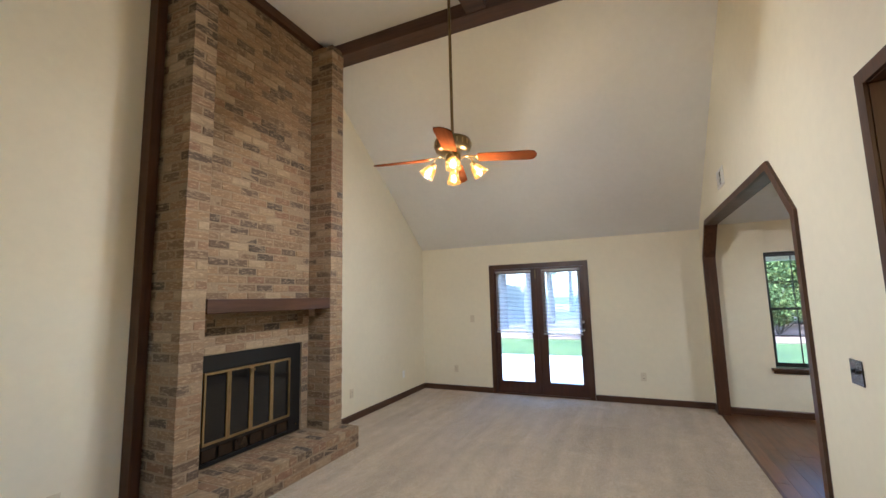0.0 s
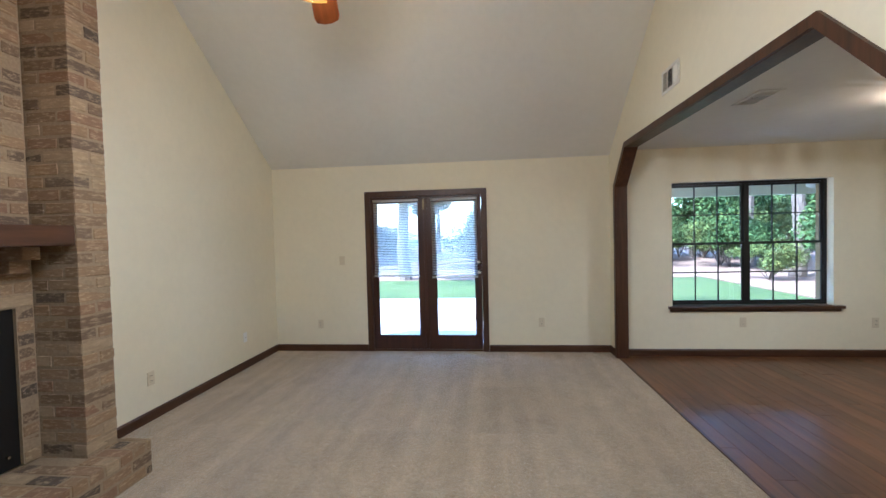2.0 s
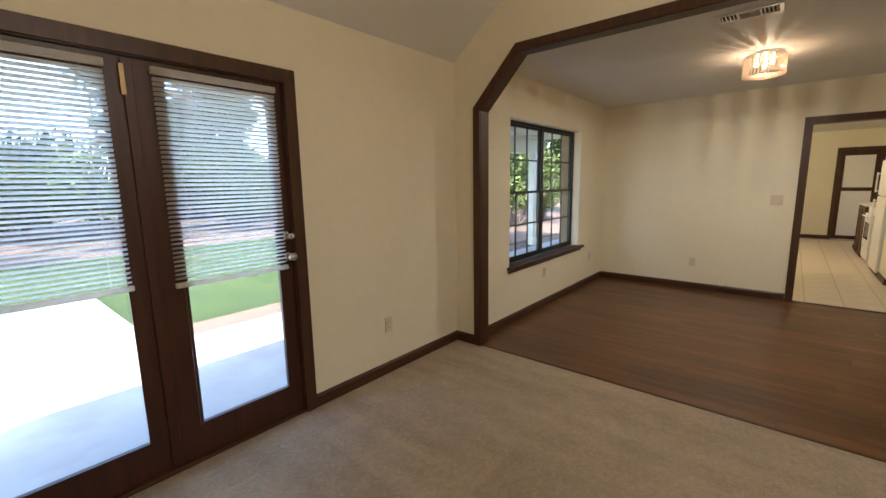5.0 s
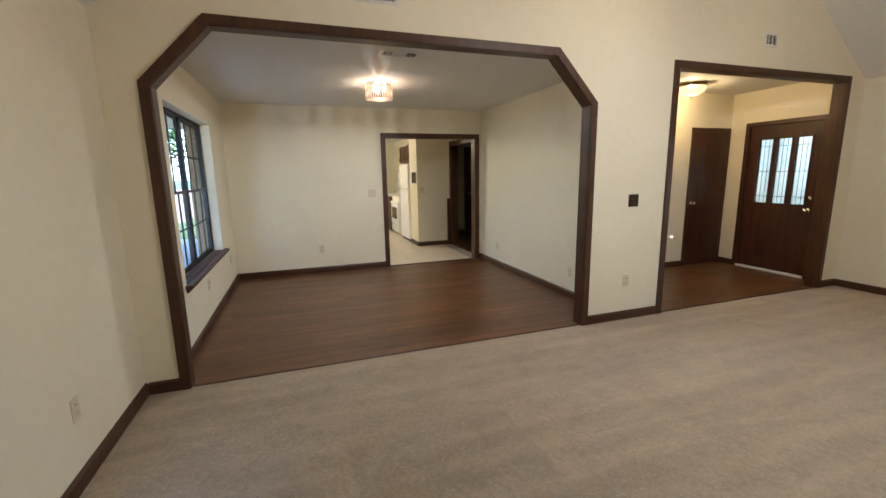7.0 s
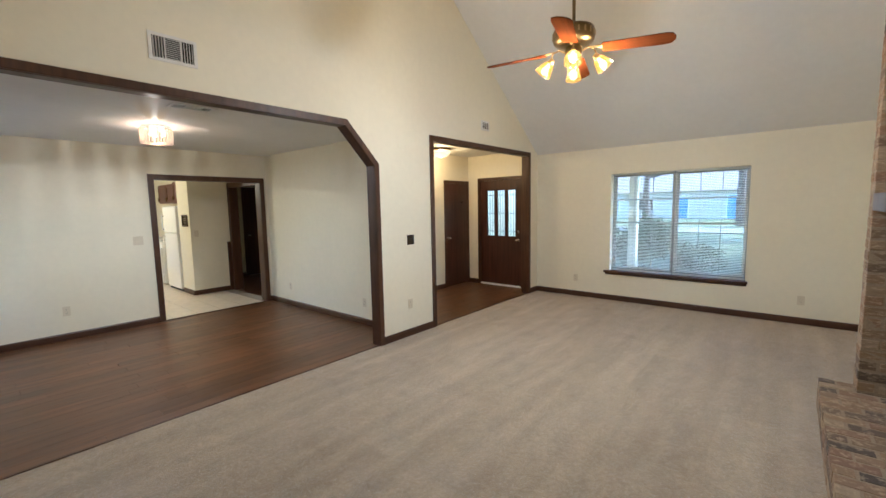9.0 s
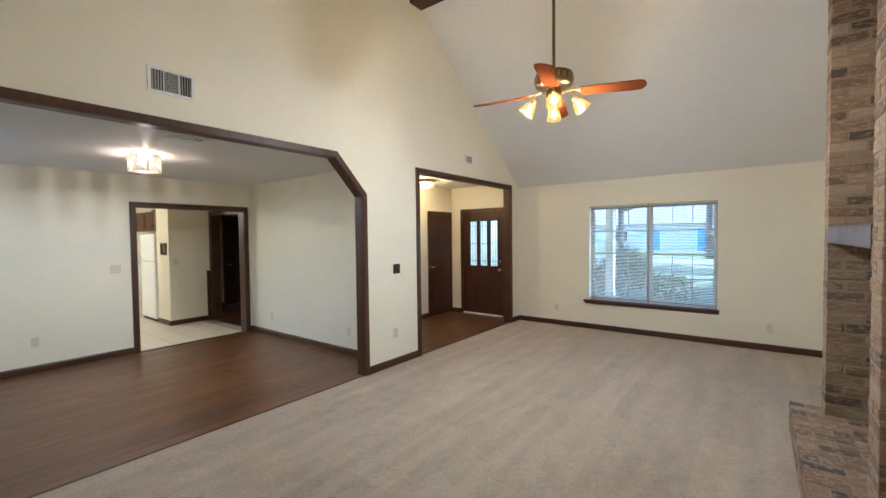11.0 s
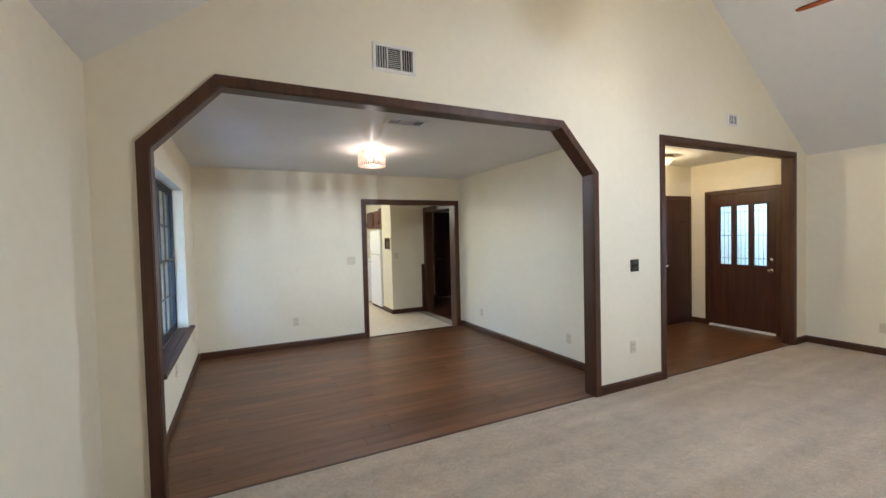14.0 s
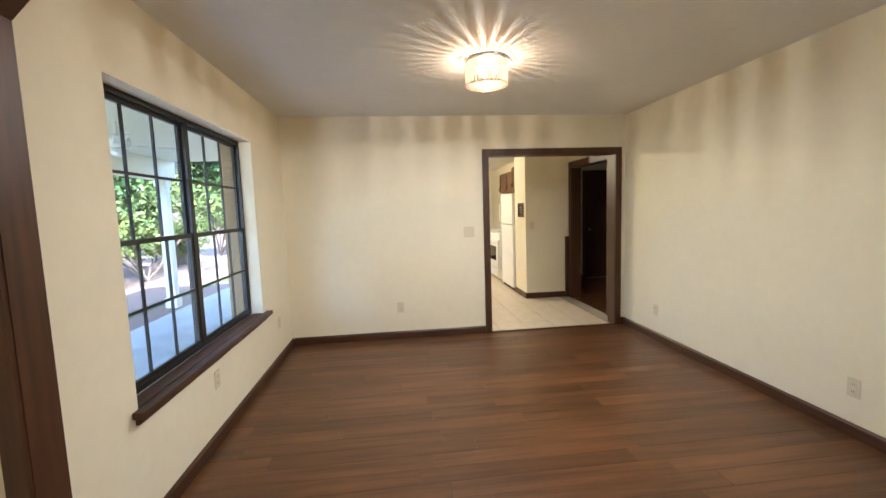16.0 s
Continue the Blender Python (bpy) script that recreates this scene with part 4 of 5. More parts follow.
def dining_lamp():
    root = thing("ceiling_light", DL, "round flush light with hanging crystal drops, lit", "ceiling light")
    root.scale = (0.88, 0.88, 0.95)
    part("base_plate", lathe(bmesh.new(), [(0.0, 0.0), (0.15, 0.0), (0.15, -0.018), (0.0, -0.02)], n=36), M_CHROME, root)
    for z in (-0.022, -0.178):
        part("ring", lathe(bmesh.new(), [(0.158, z), (0.163, z), (0.163, z - 0.008), (0.158, z - 0.008), (0.158, z)], n=40), M_CHROME, root)
    bm = bmesh.new()
    tube(bm, (0, 0, -0.031), (0, 0, -0.190), 0.0088, 0.0088, 6)
    cr = finish("crystal", bm, M_CRYSTAL)
    for k in range(34):
        a = 2 * math.pi * k / 34
        o = part("crystal", cr, None, root)
        o.matrix_basis = pose(0.160 * math.cos(a), 0.160 * math.sin(a), random.uniform(-0.002, 0.002), 0, 0, math.degrees(a))
    part("diffuser", lathe(bmesh.new(), [(0.0, -0.176), (0.153, -0.176), (0.153, -0.180), (0.0, -0.180)], n=36), M_CRYSTAL, root)
    for k in range(3):
        a = 2.1 * k
        bm = bmesh.new()
        bmesh.ops.create_uvsphere(bm, u_segments=12, v_segments=8, radius=0.022, matrix=Matrix.Translation((0.07 * math.cos(a), 0.07 * math.sin(a), -0.09)))
        tube(bm, (0.07 * math.cos(a), 0.07 * math.sin(a), -0.02), (0.07 * math.cos(a), 0.07 * math.sin(a), -0.08), 0.012, n=12)
        part("bulb", bm, M_BULB, root, smooth=True).visible_shadow = False
    bulb_lamp("dining_bulb_light", (DL[0], DL[1], DL[2] - 0.10), DINING_W, (1.0, 0.72, 0.45), 0.006)
    down = bpy.data.lights.new("dining_down_light", "AREA")
    down.shape, down.size, down.energy, down.color = "DISK", 0.25, DINING_DOWN, (1.0, 0.88, 0.70)
    new("dining_down_light", down).location = (DL[0], DL[1], DL[2] - 0.184)


# ---- plates and vents ----
def outlet(place, rz):
    root = thing("wall_outlet", place, "ivory double wall outlet", "outlet", "ivory wall outlets", rz)
    part("plate", B(-0.036, 0.036, -0.006, 0.0, -0.058, 0.058, 0.003), M_IVORY, root)
    for z in (-0.021, 0.021):
        s = part("socket", B(-0.017, 0.017, -0.0085, -0.005, z - 0.015, z + 0.015, 0.003), M_IVORY, root)
        for x in (-0.006, 0.006):
            part("slot", B(x - 0.0012, x + 0.0012, -0.0092, -0.0080, z - 0.005, z + 0.006), M_DARK, s)
    return root


def switch(place, rz, wide, material, label):
    root = thing("light_switch", place, label, "light switch", rz=rz)
    w = 0.058 if wide else 0.036
    part("plate", B(-w, w, -0.006, 0.0, -0.058, 0.058, 0.003), material, root)
    for x in (-0.023, 0.023) if wide else (0.0,):
        part("toggle", B(x - 0.005, x + 0.005, -0.017, -0.005, -0.004, 0.012, 0.002), M_BLACK if material is M_PLATE else M_IVORY, root)
    return root


def register(place, rz, w, h, n, label, name="wall_vent", ceil=False):
    """A louvred air grille."""
    root = thing(name, place, label, "air vent", rz=rz)
    if ceil:
        root.matrix_basis = root.matrix_basis @ pose(0, 0, 0, 90)
    part("frame", prism(rect(-w / 2, w / 2, -h / 2, h / 2), "y", -0.008, 0.0, [rect(-w / 2 + 0.022, w / 2 - 0.022, -h / 2 + 0.022, h / 2 - 0.022)]), M_VENT, root)
    part("backing", B(-w / 2 + 0.02, w / 2 - 0.02, -0.0012, -0.0002, -h / 2 + 0.02, h / 2 - 0.02), M_DARK, root)
    iw = w - 0.044
    fins = max(3, int(h / 0.016))
    for i in range(fins):
        s = part("slat", B(-iw * 0.19, iw * 0.18, -0.004, 0.004, -0.001, 0.001), M_VENT, root)
        s.matrix_basis = pose(-iw * 0.01, -0.0045, -h / 2 + 0.022 + (h - 0.044) * (i + 0.5) / fins, 40)
    for i in range(n):
        x = -iw / 2 + iw * (i + 0.5) / n
        if n * 0.29 < i + 0.5 < n * 0.69:
            continue
        s = part("slat", B(-0.0012, 0.0012, -0.005, 0.004, -h / 2 + 0.022, h / 2 - 0.022), M_VENT, root)
        s.matrix_basis = pose(x, -0.004, 0, 0, 0, 35 if i < n * 0.3 else (-35 if i > n * 0.68 else 12))
    for fx in (0.30, 0.68):
        part("divider", B(-iw / 2 + iw * fx - 0.004, -iw / 2 + iw * fx + 0.004, -0.0085, 0.0, -h / 2 + 0.022, h / 2 - 0.022), M_VENT, root)
    return root


# ---- kitchen ----
M_CAB = wood("cabinet_wood", (0.10, 0.042, 0.022), 0.4, axis=2, streak=26)


def fridge():
    x0, x1, yf = 5.50, 6.24, -3.20
    root = thing("refrigerator", ((x0 + x1) / 2, -3.47, 0.0), "white top-freezer refrigerator beside a wall end", "refrigerator")
    w = (x1 - x0) / 2
    part("body", B(-w, w, -0.36, 0.34, 0.03, 1.66, 0.012), M_WHITE, root)
    for z0, z1, nm in ((0.05, 1.13, "fridge_door"), (1.14, 1.655, "freezer_door")):
        d = part(nm, B(-w, w, 0.345, 0.405, z0, z1, 0.014), M_WHITE, root)
        hz = (0.62, 1.08) if z0 < 1 else (1.18, 1.48)
        bm = bmesh.new()
        box(bm, w - 0.07, w - 0.045, 0.43, 0.45, *hz, 0.006)
        for z in (hz[0] + 0.015, hz[1] - 0.03):
            box(bm, w - 0.068, w - 0.047, 0.404, 0.432, z, z + 0.02)
        part("handle", bm, M_WHITE, d)
    part("toe_grille", B(-w + 0.02, w - 0.02, 0.30, 0.38, 0.004, 0.045), M_DARK, root)


def stove():
    x0, x1 = 6.60, 7.36
    root = thing("stove", ((x0 + x1) / 2, -3.47, 0.0), "white freestanding kitchen stove with dark oven window", "stove")
    w = (x1 - x0) / 2
    part("body", B(-w, w, -0.36, 0.36, 0.03, 0.905, 0.008), M_WHITE, root)
    part("cooktop", B(-w, w, -0.36, 0.37, 0.906, 0.92, 0.004), M_WHITE, root)
    part("backguard", B(-w, w, -0.36, -0.30, 0.92, 1.10, 0.008), M_WHITE, root)
    d = part("oven_door", B(-w + 0.01, w - 0.01, 0.361, 0.395, 0.24, 0.80, 0.008), M_WHITE, root)
    part("oven_window", B(-w + 0.12, w - 0.12, 0.394, 0.398, 0.38, 0.66, 0.001), M_SMOKE, d)
    part("handle", B(-w + 0.06, w - 0.06, 0.42, 0.44, 0.75, 0.775, 0.006), M_WHITE, d)
    part("drawer", B(-w + 0.01, w - 0.01, 0.361, 0.39, 0.05, 0.22, 0.008), M_WHITE, root)
    for i in range(4):
        part("burner", lathe(bmesh.new(), [(0.0, 0.926), (0.085, 0.926), (0.085, 0.92), (0.0, 0.92)], (-0.19 + 0.38 * (i % 2), -0.13 + 0.28 * (i // 2), 0), 20), M_BLACK, root)


def cabinet(x0, x1, y0, y1, z0, z1, doors, label, name):
    root = thing(name, ((x0 + x1) / 2, (y0 + y1) / 2, z0), label, "cabinet")
    w, d, h = (x1 - x0) / 2, (y1 - y0) / 2, z1 - z0
    part("body", B(-w, w, -d, d, 0, h, 0.003), M_CAB, root)
    for i in range(doors):
        a = -w + 2 * w * i / doors + 0.01
        b = -w + 2 * w * (i + 1) / doors - 0.01
        dr = part("cabinet_door", prism(rect(a, b, 0.02, h - 0.02), "y", d + 0.001, d + 0.019, [rect(a + 0.05, b - 0.05, 0.07, h - 0.07)]), M_CAB, root)
        part("panel", B(a + 0.049, b - 0.049, d + 0.002, d + 0.010, 0.069, h - 0.069), M_CAB, dr)
        part("handle", B(b - 0.03, b - 0.02, d + 0.019, d + 0.04, 0.05, 0.13, 0.003), M_ABRASS, dr)
    return root


def kitchen_things():
    fridge()
    stove()
    cabinet(5.49, 6.24, -3.79, -3.29, 1.74, 2.16, 2, "dark wood cabinet above the refrigerator", "wall_cabinet")
    cabinet(6.26, 7.9, -3.79, -3.49, 1.74, 2.16, 3, "dark wood wall cabinet over the stove", "wall_cabinet")
    cabinet(7.40, 8.3, -3.79, -3.09, 0.0, 0.90, 2, "dark wood base cabinet beside the stove", "base_cabinet")
    ct = tagged(part("countertop", B(7.38, 8.32, -3.79, -3.06, 0.902, 0.94, 0.006), M_WHITE), "white countertop on the base cabinet", "countertop")
    sg = thing("wall_plaque", (5.12, -3.103, 1.38), "small dark framed plaque on the wall end", "wall plaque")
    part("frame", prism(rect(-0.13, 0.13, -0.11, 0.11), "y", 0.0, 0.018, [rect(-0.105, 0.105, -0.085, 0.085)]), M_TRIM, sg)
    part("panel", B(-0.107, 0.107, 0.002, 0.008, -0.087, 0.087), M_PLATE, sg)
    for z in (-0.04, 0.0, 0.04):
        part("text_bar", B(-0.06, 0.06, 0.0085, 0.0095, z - 0.008, z + 0.008), M_ABRASS, sg)
    gt = thing("leaning_board", (4.878, -3.755, 0.0), "narrow dark half-height board against the kitchen wall", "board")
    part("board", B(-0.02, 0.012, -0.03, 0.03, 0.0, 0.93, 0.004), M_TRIM, gt)
    part("cap", B(-0.024, 0.016, -0.033, 0.033, 0.93, 0.95, 0.004), M_TRIM, gt)


fireplace()
ceiling_fan()
dining_lamp()
bowl_lamp(EL, ENTRY_W)
# Added kitchen lamp, out of view, inferred from the bright warm floor there.
bowl_lamp((6.6, -1.5, CEIL), KITCHEN_W, (1.0, 0.96, 0.90))
kitchen_things()

o0 = outlet((-3.717, YN, 0.357), 0)
for p, rz in (((-0.840, YN, 0.375), 0), ((1.43, YND, 0.40), 0), ((2.82, YND, 0.39), 0), ((-0.724, YS, 0.31), 180), ((-3.62, YS, 0.30), 180),
              ((XW, -1.895, 0.35), 90), ((XW, -4.95, 0.33), 90), ((0.0, -3.825, 0.39), -90), ((XD, -1.138, 0.358), -90),
              ((2.68, YDS, 0.315), 180), ((0.808, YDS, 0.30), 180)):
    copy_thing(o0, pose(*p, 0, 0, rz))
cab = thing("cable_plate", (XW, -0.539, 0.36), "small white cable jack plate", "wall plate", rz=90)
part("plate", B(-0.034, 0.034, -0.005, 0.0, -0.056, 0.056, 0.002), M_WHITE, cab)
part("jack", tube(bmesh.new(), (0, -0.005, 0), (0, -0.014, 0), 0.005, n=10), M_CHROME, cab)
switch((-3.40, YN, 1.195), 0, False, M_IVORY, "ivory single light switch")
switch((0.0, -3.856, 1.166), -90, True, M_PLATE, "dark metal double light switch plate")
switch((XD, -1.932, 1.17), -90, True, M_IVORY, "ivory double light switch")
switch((4.90, -3.20, 1.14), -90, False, M_IVORY, "ivory single light switch")
register((0.0, -1.488, 2.715), -90, 0.31, 0.19, 15, "white louvred return vent high on the wall")
register((0.0, -5.452, 2.708), -90, 0.20, 0.135, 5, "small white louvred wall vent")
register((0.487, -1.755, CEIL), 90, 0.34, 0.17, 15, "white louvred ceiling vent", "ceiling_vent", True)


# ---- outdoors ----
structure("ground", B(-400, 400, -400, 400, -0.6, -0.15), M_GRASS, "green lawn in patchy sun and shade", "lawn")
structure("pavement_patio", B(-3.9, 8.6, 0.43, 2.45, -0.149, -0.05), M_CONC, "pale concrete patio slab", "patio")
structure("pavement_porch", B(-4.6, 4.0, -8.7, YS - 0.23, -0.149, -0.05), M_CONC, "pale concrete front porch", "porch")
structure("pavement_walk", B(-12.0, -1.75, 2.47, 5.2, -0.149, -0.07), M_CONC, "pale sunlit concrete walk beyond the patio", "walk")
structure("ground_mulch_bed", B(-1.74, 9.0, 2.46, 3.1, -0.1495, -0.12), M_MULCH, "brown mulch bed along the patio", "mulch bed")
structure("ground_woods", B(-60, 70, 10.2, 70, -0.1495, -0.13), M_MULCH, "brown leaf litter under the woods", "woodland floor")
structure("ground_woods_near", B(6.0, 60, 3.3, 10.19, -0.1494, -0.128), M_MULCH, "brown leaf litter beside the patio in dappled shade", "woodland floor")
structure("road", B(-120, 120, -31, -26, -0.1495, -0.12), M_ROAD, "pale sunlit street", "road")
structure("wall_exterior_brick", B(TW, DW[0] - 0.001, YND + 0.141, YND + 0.26, -0.12, 2.6), M_BRICKS, "tan brick veneer outside the dining room", "wall")
structure("wall_exterior_brick_east", B(DW[1] + 0.001, 4.55, YND + 0.141, YND + 0.26, -0.12, 2.6), M_BRICKS, "tan brick veneer outside the dining room", "wall")


def patio_roof():
    root = thing("patio_cover", (0, 0, 0), "cream painted patio cover on square posts", "patio cover", kind="structure")
    part("ceiling", B(-0.35, 6.6, 0.31, 3.0, 2.42, 2.5), M_EXTW, root)
    part("roof", B(-0.5, 6.8, 0.15, 3.25, 2.55, 2.66), M_ROOF, root)
    part("beam", B(-0.35, 6.6, 2.72, 2.92, 2.08, 2.419, 0.008), M_EXTW, root)
    part("beam", B(-0.35, -0.15, 0.43, 2.715, 2.08, 2.419, 0.008), M_EXTW, root)
    for x in (0.06, 6.35):
        p = part("post", B(x - 0.075, x + 0.075, 2.745, 2.895, -0.14, 2.08, 0.01), M_EXTW, root)
        part("base_trim", B(x - 0.095, x + 0.095, 2.725, 2.915, -0.13, 0.06, 0.008), M_EXTW, p)
        part("cap_trim", B(x - 0.095, x + 0.095, 2.725, 2.915, 1.98, 2.079, 0.008), M_EXTW, p)


def porch_roof():
    root = thing("porch_cover", (0, 0, 0), "cream painted front porch cover on square posts", "porch cover", kind="structure")
    part("ceiling", B(-4.6, 4.0, -8.7, YS - 0.23, 2.40, 2.48), M_EXTW, root)
    part("roof", B(-4.8, 4.2, -9.0, YS - 0.2, 2.55, 2.66), M_ROOF, root)
    part("beam", B(-4.6, 4.0, -8.65, -8.45, 2.24, 2.399, 0.008), M_EXTW, root)
    for x in (-4.3, -1.22, 1.9, 3.9):
        part("post", B(x - 0.075, x + 0.075, -8.625, -8.475, -0.05, 2.24, 0.01), M_EXTW, root)


def patio_fan():
    root = thing("patio_fan", (3.35, 1.65, 2.42), "white outdoor ceiling fan on the patio", "ceiling fan")
    part("downrod", tube(bmesh.new(), (0, 0, 0), (0, 0, -0.15), 0.012), M_WHITE, root)
    part("motor_housing", lathe(bmesh.new(), [(0.0, -0.13), (0.09, -0.14), (0.12, -0.18), (0.11, -0.24), (0.05, -0.26), (0.0, -0.26)]), M_WHITE, root, smooth=True)
    me = finish("blade", prism([(0.16, -0.045), (0.62, -0.062), (0.65, 0.0), (0.62, 0.062), (0.16, 0.045)], "z", -0.003, 0.003), M_WHITE)
    for k in range(4):
        part("blade", me, None, root).matrix_basis = pose(0, 0, -0.23, 0, 0, 35 + 90 * k) @ pose(0, 0, 0, 12)
    part("light_bowl", lathe(bmesh.new(), [(0.06, -0.26), (0.09, -0.29), (0.08, -0.33), (0.0, -0.36)]), M_WHITE, root, smooth=True)


def leaf_cloud(name, clumps, count, size, material, seed):
    """Many single leaves scattered through uneven clumps."""
    r = np.random.default_rng(seed)
    pick = r.integers(0, len(clumps), count)
    cl = np.array(clumps)[pick]
    d = r.normal(size=(count, 3))
    d /= np.linalg.norm(d, axis=1)[:, None]
    c = cl[:, :3] + d * cl[:, 3:6] * (r.random((count, 1)) ** 0.45)
    u = r.normal(size=(count, 3))
    u /= np.linalg.norm(u, axis=1)[:, None]
    w = np.cross(u, r.normal(size=(count, 3)))
    w /= np.linalg.norm(w, axis=1)[:, None]
    s = size * r.uniform(0.6, 1.4, (count, 1))
    v = np.stack([c - u * s, c + w * s * 0.5, c + u * s, c - w * s * 0.5], axis=1).reshape(-1, 3)
    me = bpy.data.meshes.new(name)
    me.from_pydata(v.tolist(), [], np.arange(count * 4).reshape(-1, 4).tolist())
    me.materials.append(material)
    return me


def tree(seed, height, spread, leaves, leaf, material):
    rng = random.Random(seed)
    root = thing("tree", (0, 0, -0.16), "tall broadleaf tree with a rough brown trunk", "tree", "trees round the house")
    bm = bmesh.new()
    p = Vector((0, 0, 0))
    r = height * 0.022
    limbs = []
    n = 7
    for i in range(n):
        q = p + Vector((rng.uniform(-0.12, 0.12), rng.uniform(-0.12, 0.12), height * 0.75 / n))
        tube(bm, p, q, r, r * 0.86, 9)
        if i >= 2:
            for _ in range(2):
                a = rng.uniform(0, 6.28)
                e = q + Vector((math.cos(a) * spread * rng.uniform(0.4, 0.8), math.sin(a) * spread * rng.uniform(0.4, 0.8), height * rng.uniform(0.04, 0.16)))
                tube(bm, q, e, r * 0.4, r * 0.12, 6)
                limbs.append(e)
        p, r = q, r * 0.86
    part("trunk", bm, M_BARK, root)
    clumps = [(*(e + Vector((rng.uniform(-0.4, 0.4), rng.uniform(-0.4, 0.4), rng.uniform(-0.2, 0.5)))), spread * rng.uniform(0.22, 0.42), spread * rng.uniform(0.22, 0.42), spread * rng.uniform(0.14, 0.28)) for e in limbs]
    clumps.append((0, 0, height * 0.85, spread * 0.6, spread * 0.6, height * 0.16))
    part("crown", leaf_cloud("crown", clumps, leaves, leaf, material, seed), None, root)
    return root


def shrub(seed, w, h, leaves, leaf, material, label):
    rng = random.Random(seed)
    root = thing("shrub", (0, 0, -0.15), label, "shrub", "shrubs in the garden")
    bm = bmesh.new()
    clumps = []
    for _ in range(9):
        a, d = rng.uniform(0, 6.28), rng.uniform(0.1, 0.7) * w
        e = Vector((math.cos(a) * d, math.sin(a) * d, h * rng.uniform(0.35, 0.85)))
        tube(bm, (0, 0, 0), e, 0.015, 0.005, 5)
        clumps.append((*e, w * rng.uniform(0.25, 0.5), w * rng.uniform(0.25, 0.5), h * rng.uniform(0.15, 0.35)))
    part("stem", bm, M_BARK, root)
    part("foliage", leaf_cloud("foliage", clumps, leaves, leaf, material, seed), None, root)
    return root


def plant_all():
    rng = random.Random(11)
    kinds = [tree(1, 12, 3.2, 12000, 0.10, M_LEAF), tree(2, 15, 3.8, 13000, 0.11, M_LEAF2), tree(3, 9, 2.8, 11000, 0.085, M_LEAF)]
    spots = [(-4.6, 10.5), (12.5, 11.3), (22, 10.5)]
    spots += [(rng.uniform(-28, 44), rng.uniform(13, 38)) for _ in range(44)]
    spots += [(10.4, 7.6), (13.6, 6.2), (8.8, 9.8)]
    # Trees southwest of the porch are added for shade, mostly out of view.
    spots += [(-22, -52), (6.5, -17.5), (-5.4, -15.2), (34, -62), (12, -64), (9, -24), (-1.0, -33), (-4.2, -19.5), (1.6, -21), (-9.5, -22), (-8, -16), (-6.2, -18), (-11, -17.5), (-5.2, -13.2), (-8.4, -12.2), (-3.2, -15.4), (-7, -26), (-10.5, -27), (-13, -22), (-4, -60), (14, -34), (-14, -60), (-12, -48), (24, -46), (-8, -56), (30, -40), (-30, -36)]
    for i, (x, y) in enumerate(spots):
        m = pose(x, y, -0.16, 0, 0, rng.uniform(0, 360))
        if i < 3:
            kinds[i].matrix_basis = m
        else:
            t = copy_thing(kinds[rng.randrange(3)], m)
            t.scale = (rng.uniform(0.85, 1.2),) * 3
    sh = [shrub(21, 1.3, 1.9, 5200, 0.048, M_LEAF, "loose dark green woodland shrub in shade"), shrub(22, 1.0, 1.2, 4200, 0.036, M_LEAF2, "yellow-green leafy garden shrub in half shade")]
    places = [(rng.uniform(-24, 46), rng.uniform(12.5, 26)) for _ in range(130)]
    places += [(8.2, 6.4), (9.8, 5.2), (11.0, 7.2), (12.6, 5.9), (9.4, 8.6), (14.5, 7.6), (16.2, 6.0), (7.4, 9.0)]
    places += [(-0.9, -10.6), (-2.0, -10.9), (0.6, -10.7), (-0.2, -11.6), (-6.2, -10.8)]
    for i, (x, y) in enumerate(places):
        m = pose(x, y, -0.15, 0, 0, rng.uniform(0, 360))
        if i < 2:
            sh[i].matrix_basis = m
        else:
            t = copy_thing(sh[i % 2], m)
            t.scale = (rng.uniform(0.9, 2.6) if y > 0 else rng.uniform(0.55, 0.75),) * 3


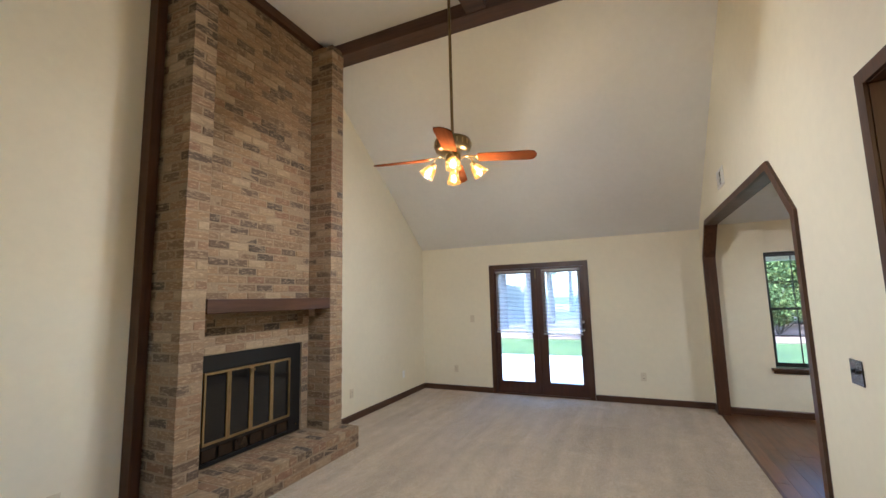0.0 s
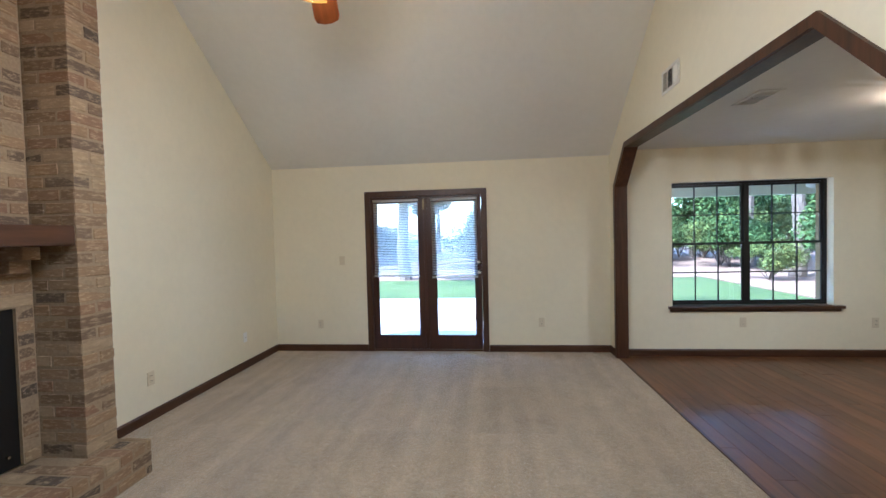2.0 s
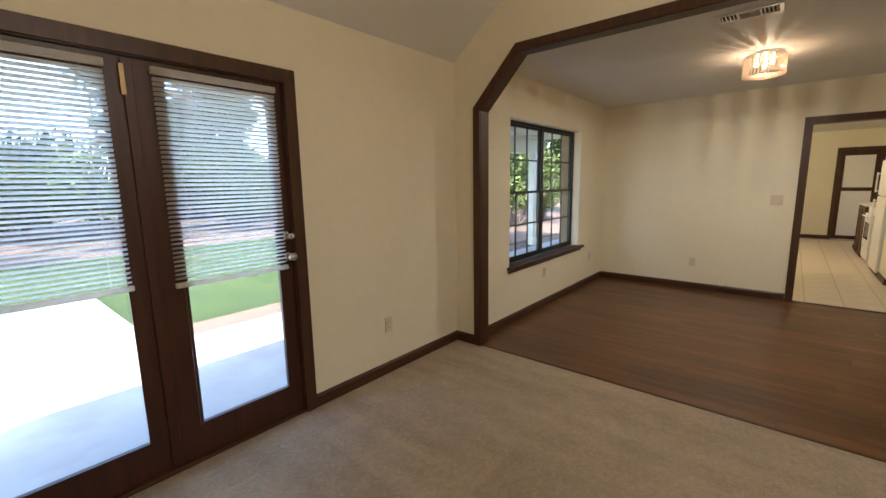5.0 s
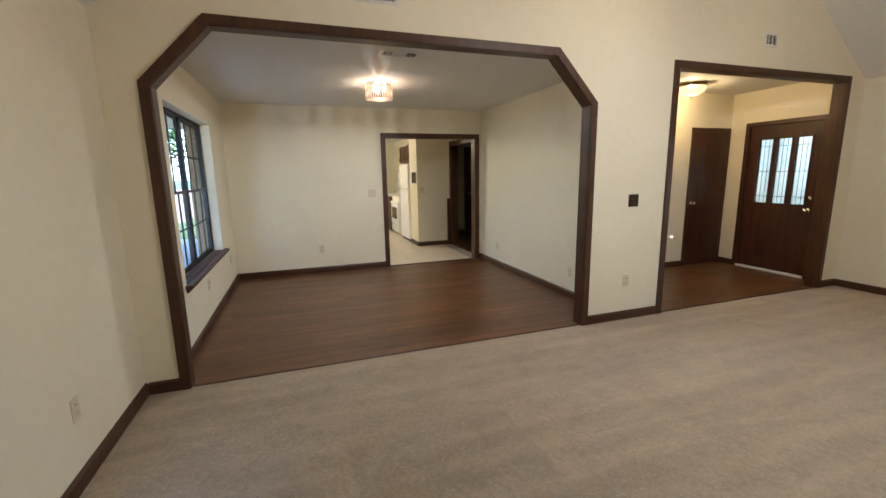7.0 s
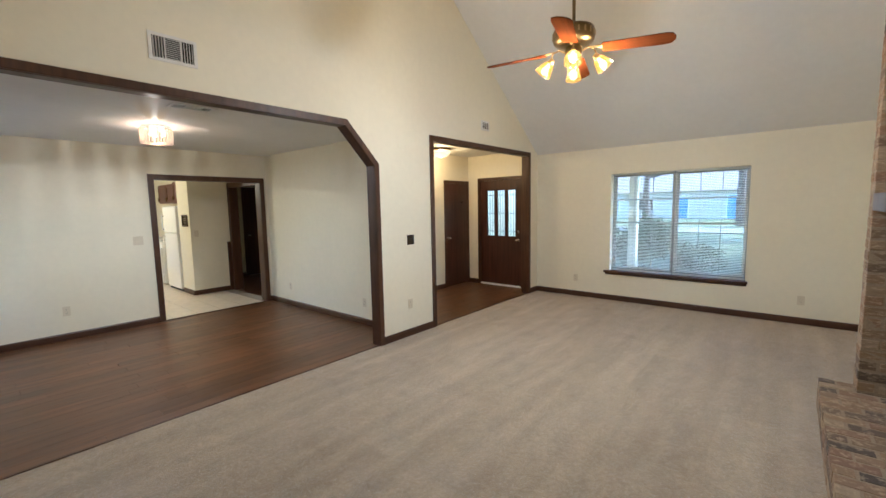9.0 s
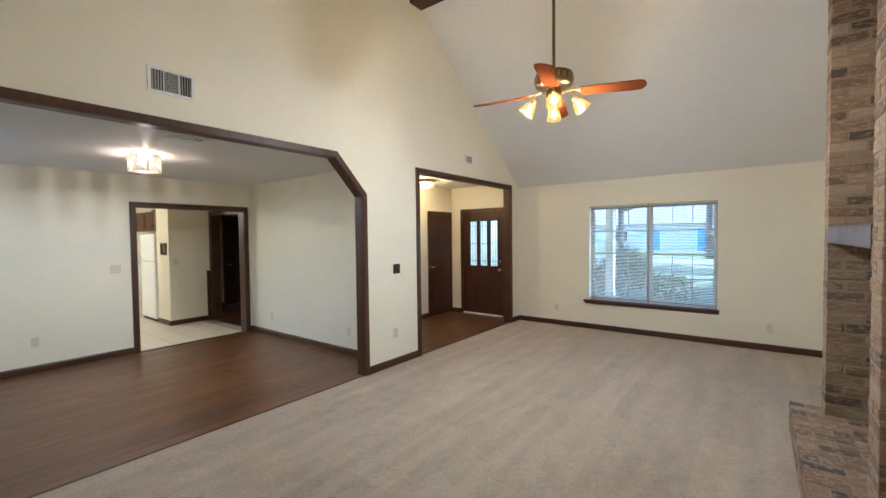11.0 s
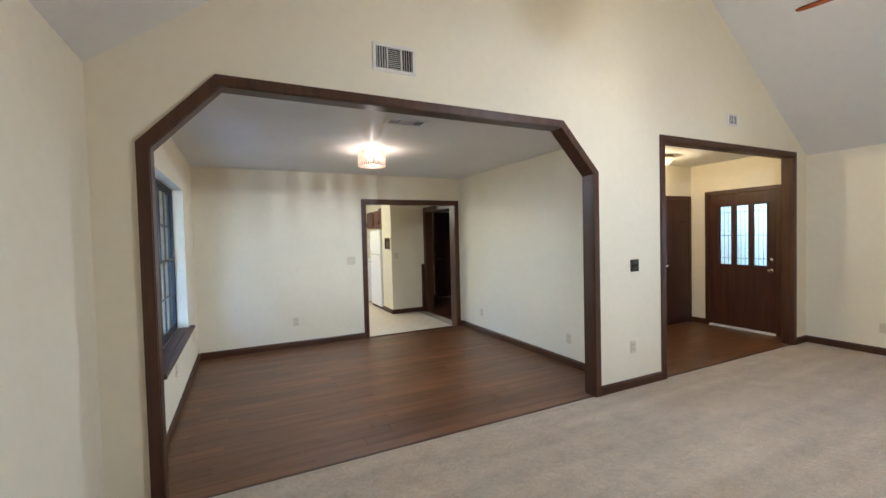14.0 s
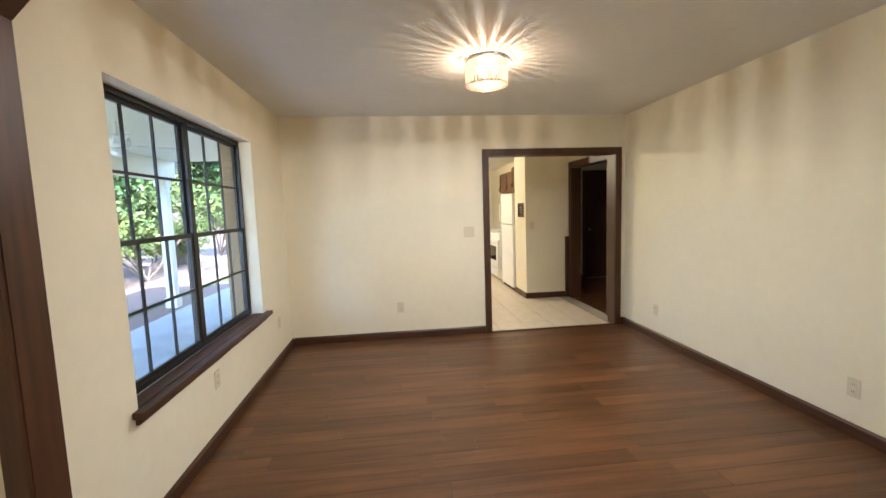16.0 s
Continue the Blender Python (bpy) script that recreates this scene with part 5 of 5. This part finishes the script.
def neighbour_house():
    root = thing("house", (6.0, -52.0, -0.15), "pale single-storey house with blue doors across the street", "house")
    part("wall", B(-9, 9, -4, 4, 0, 2.8), M_SIDING, root)
    gable = [(-4.6, 2.75), (4.6, 2.75), (0, 5.4)]
    part("roof", prism(gable, "x", -9.6, 9.6), M_ROOF, root)
    for x, w, z0, z1, nm, mt in ((-6.0, 2.4, 0.0, 2.2, "garage_door", M_BLUE), (-1.0, 1.0, 0.0, 2.1, "door", M_BLUE), (2.5, 1.6, 0.9, 2.1, "window", M_SMOKE), (6.0, 1.6, 0.9, 2.1, "window", M_SMOKE)):
        d = part(nm, B(x - w / 2, x + w / 2, 4.0, 4.05, z0, z1), mt, root)
        part("frame", prism(rect(x - w / 2 - 0.1, x + w / 2 + 0.1, z0, z1 + 0.1), "y", 4.001, 4.07, [rect(x - w / 2, x + w / 2, z0 + 0.01, z1)]), M_WHITE, d)


patio_roof()
porch_roof()
patio_fan()
plant_all()
neighbour_house()


# ---- floor pieces ----
def planks(x0, x1, y0, y1, seed):
    """Laminate planks along y with staggered ends on a dark bed."""
    rng = random.Random(seed)
    root = structure("floor_planks", B(x0, x1, y0, y1, -0.06, -0.0035), M_GAP, "red-brown wood-look laminate plank floor", "floor")
    w, ln = 0.128, 1.21
    meshes = {}
    x = x0
    while x < x1 - 0.01:
        ww = min(w, x1 - x)
        y = y0 - rng.uniform(0, ln)
        while y < y1:
            a, b = max(y, y0), min(y + ln, y1)
            if b - a > 0.02:
                key = (round(ww, 3), round(b - a, 2))
                if key not in meshes:
                    bm = B(-ww / 2 + 0.0005, ww / 2 - 0.0005, -(b - a) / 2 + 0.001, (b - a) / 2 - 0.001, -0.004, 0.0)
                    bmesh.ops.bevel(bm, geom=[e for e in bm.edges if all(v.co.z > -0.001 for v in e.verts)], offset=0.0007, segments=1, affect="EDGES")
                    meshes[key] = finish("plank", bm, M_PLANK)
                ob = new("plank", meshes[key])
                ob.parent = root
                ob.location = (x + ww / 2, (a + b) / 2, 0.001 + rng.uniform(0, 0.0003))
            y += ln
        x += w
    return root


def tiles(x0, x1, y0, y1):
    root = structure("floor_tiles", B(x0, x1, y0, y1, -0.06, -0.003), M_GROUT, "cream ceramic kitchen floor tile", "floor")
    s = 0.333
    me = finish("tile", B(-s / 2 + 0.003, s / 2 - 0.003, -s / 2 + 0.003, s / 2 - 0.003, -0.004, 0.0, 0.0015), M_TILE)
    nx, ny = int((x1 - x0) / s), int((y1 - y0) / s)
    for i in range(nx):
        for j in range(ny):
            ob = new("tile", me)
            ob.parent = root
            ob.location = (x0 + s * (i + 0.5), y1 - s * (j + 0.5), 0.001)
    return root


planks(0.013, XD + 0.01, YDS, YND, 5)
planks(0.013, 1.52, YS, -4.14, 6)
planks(XD + 0.1, 6.35, -5.9, -3.81, 8)
tiles(XD + 0.011, 10.1, -3.806, YND)
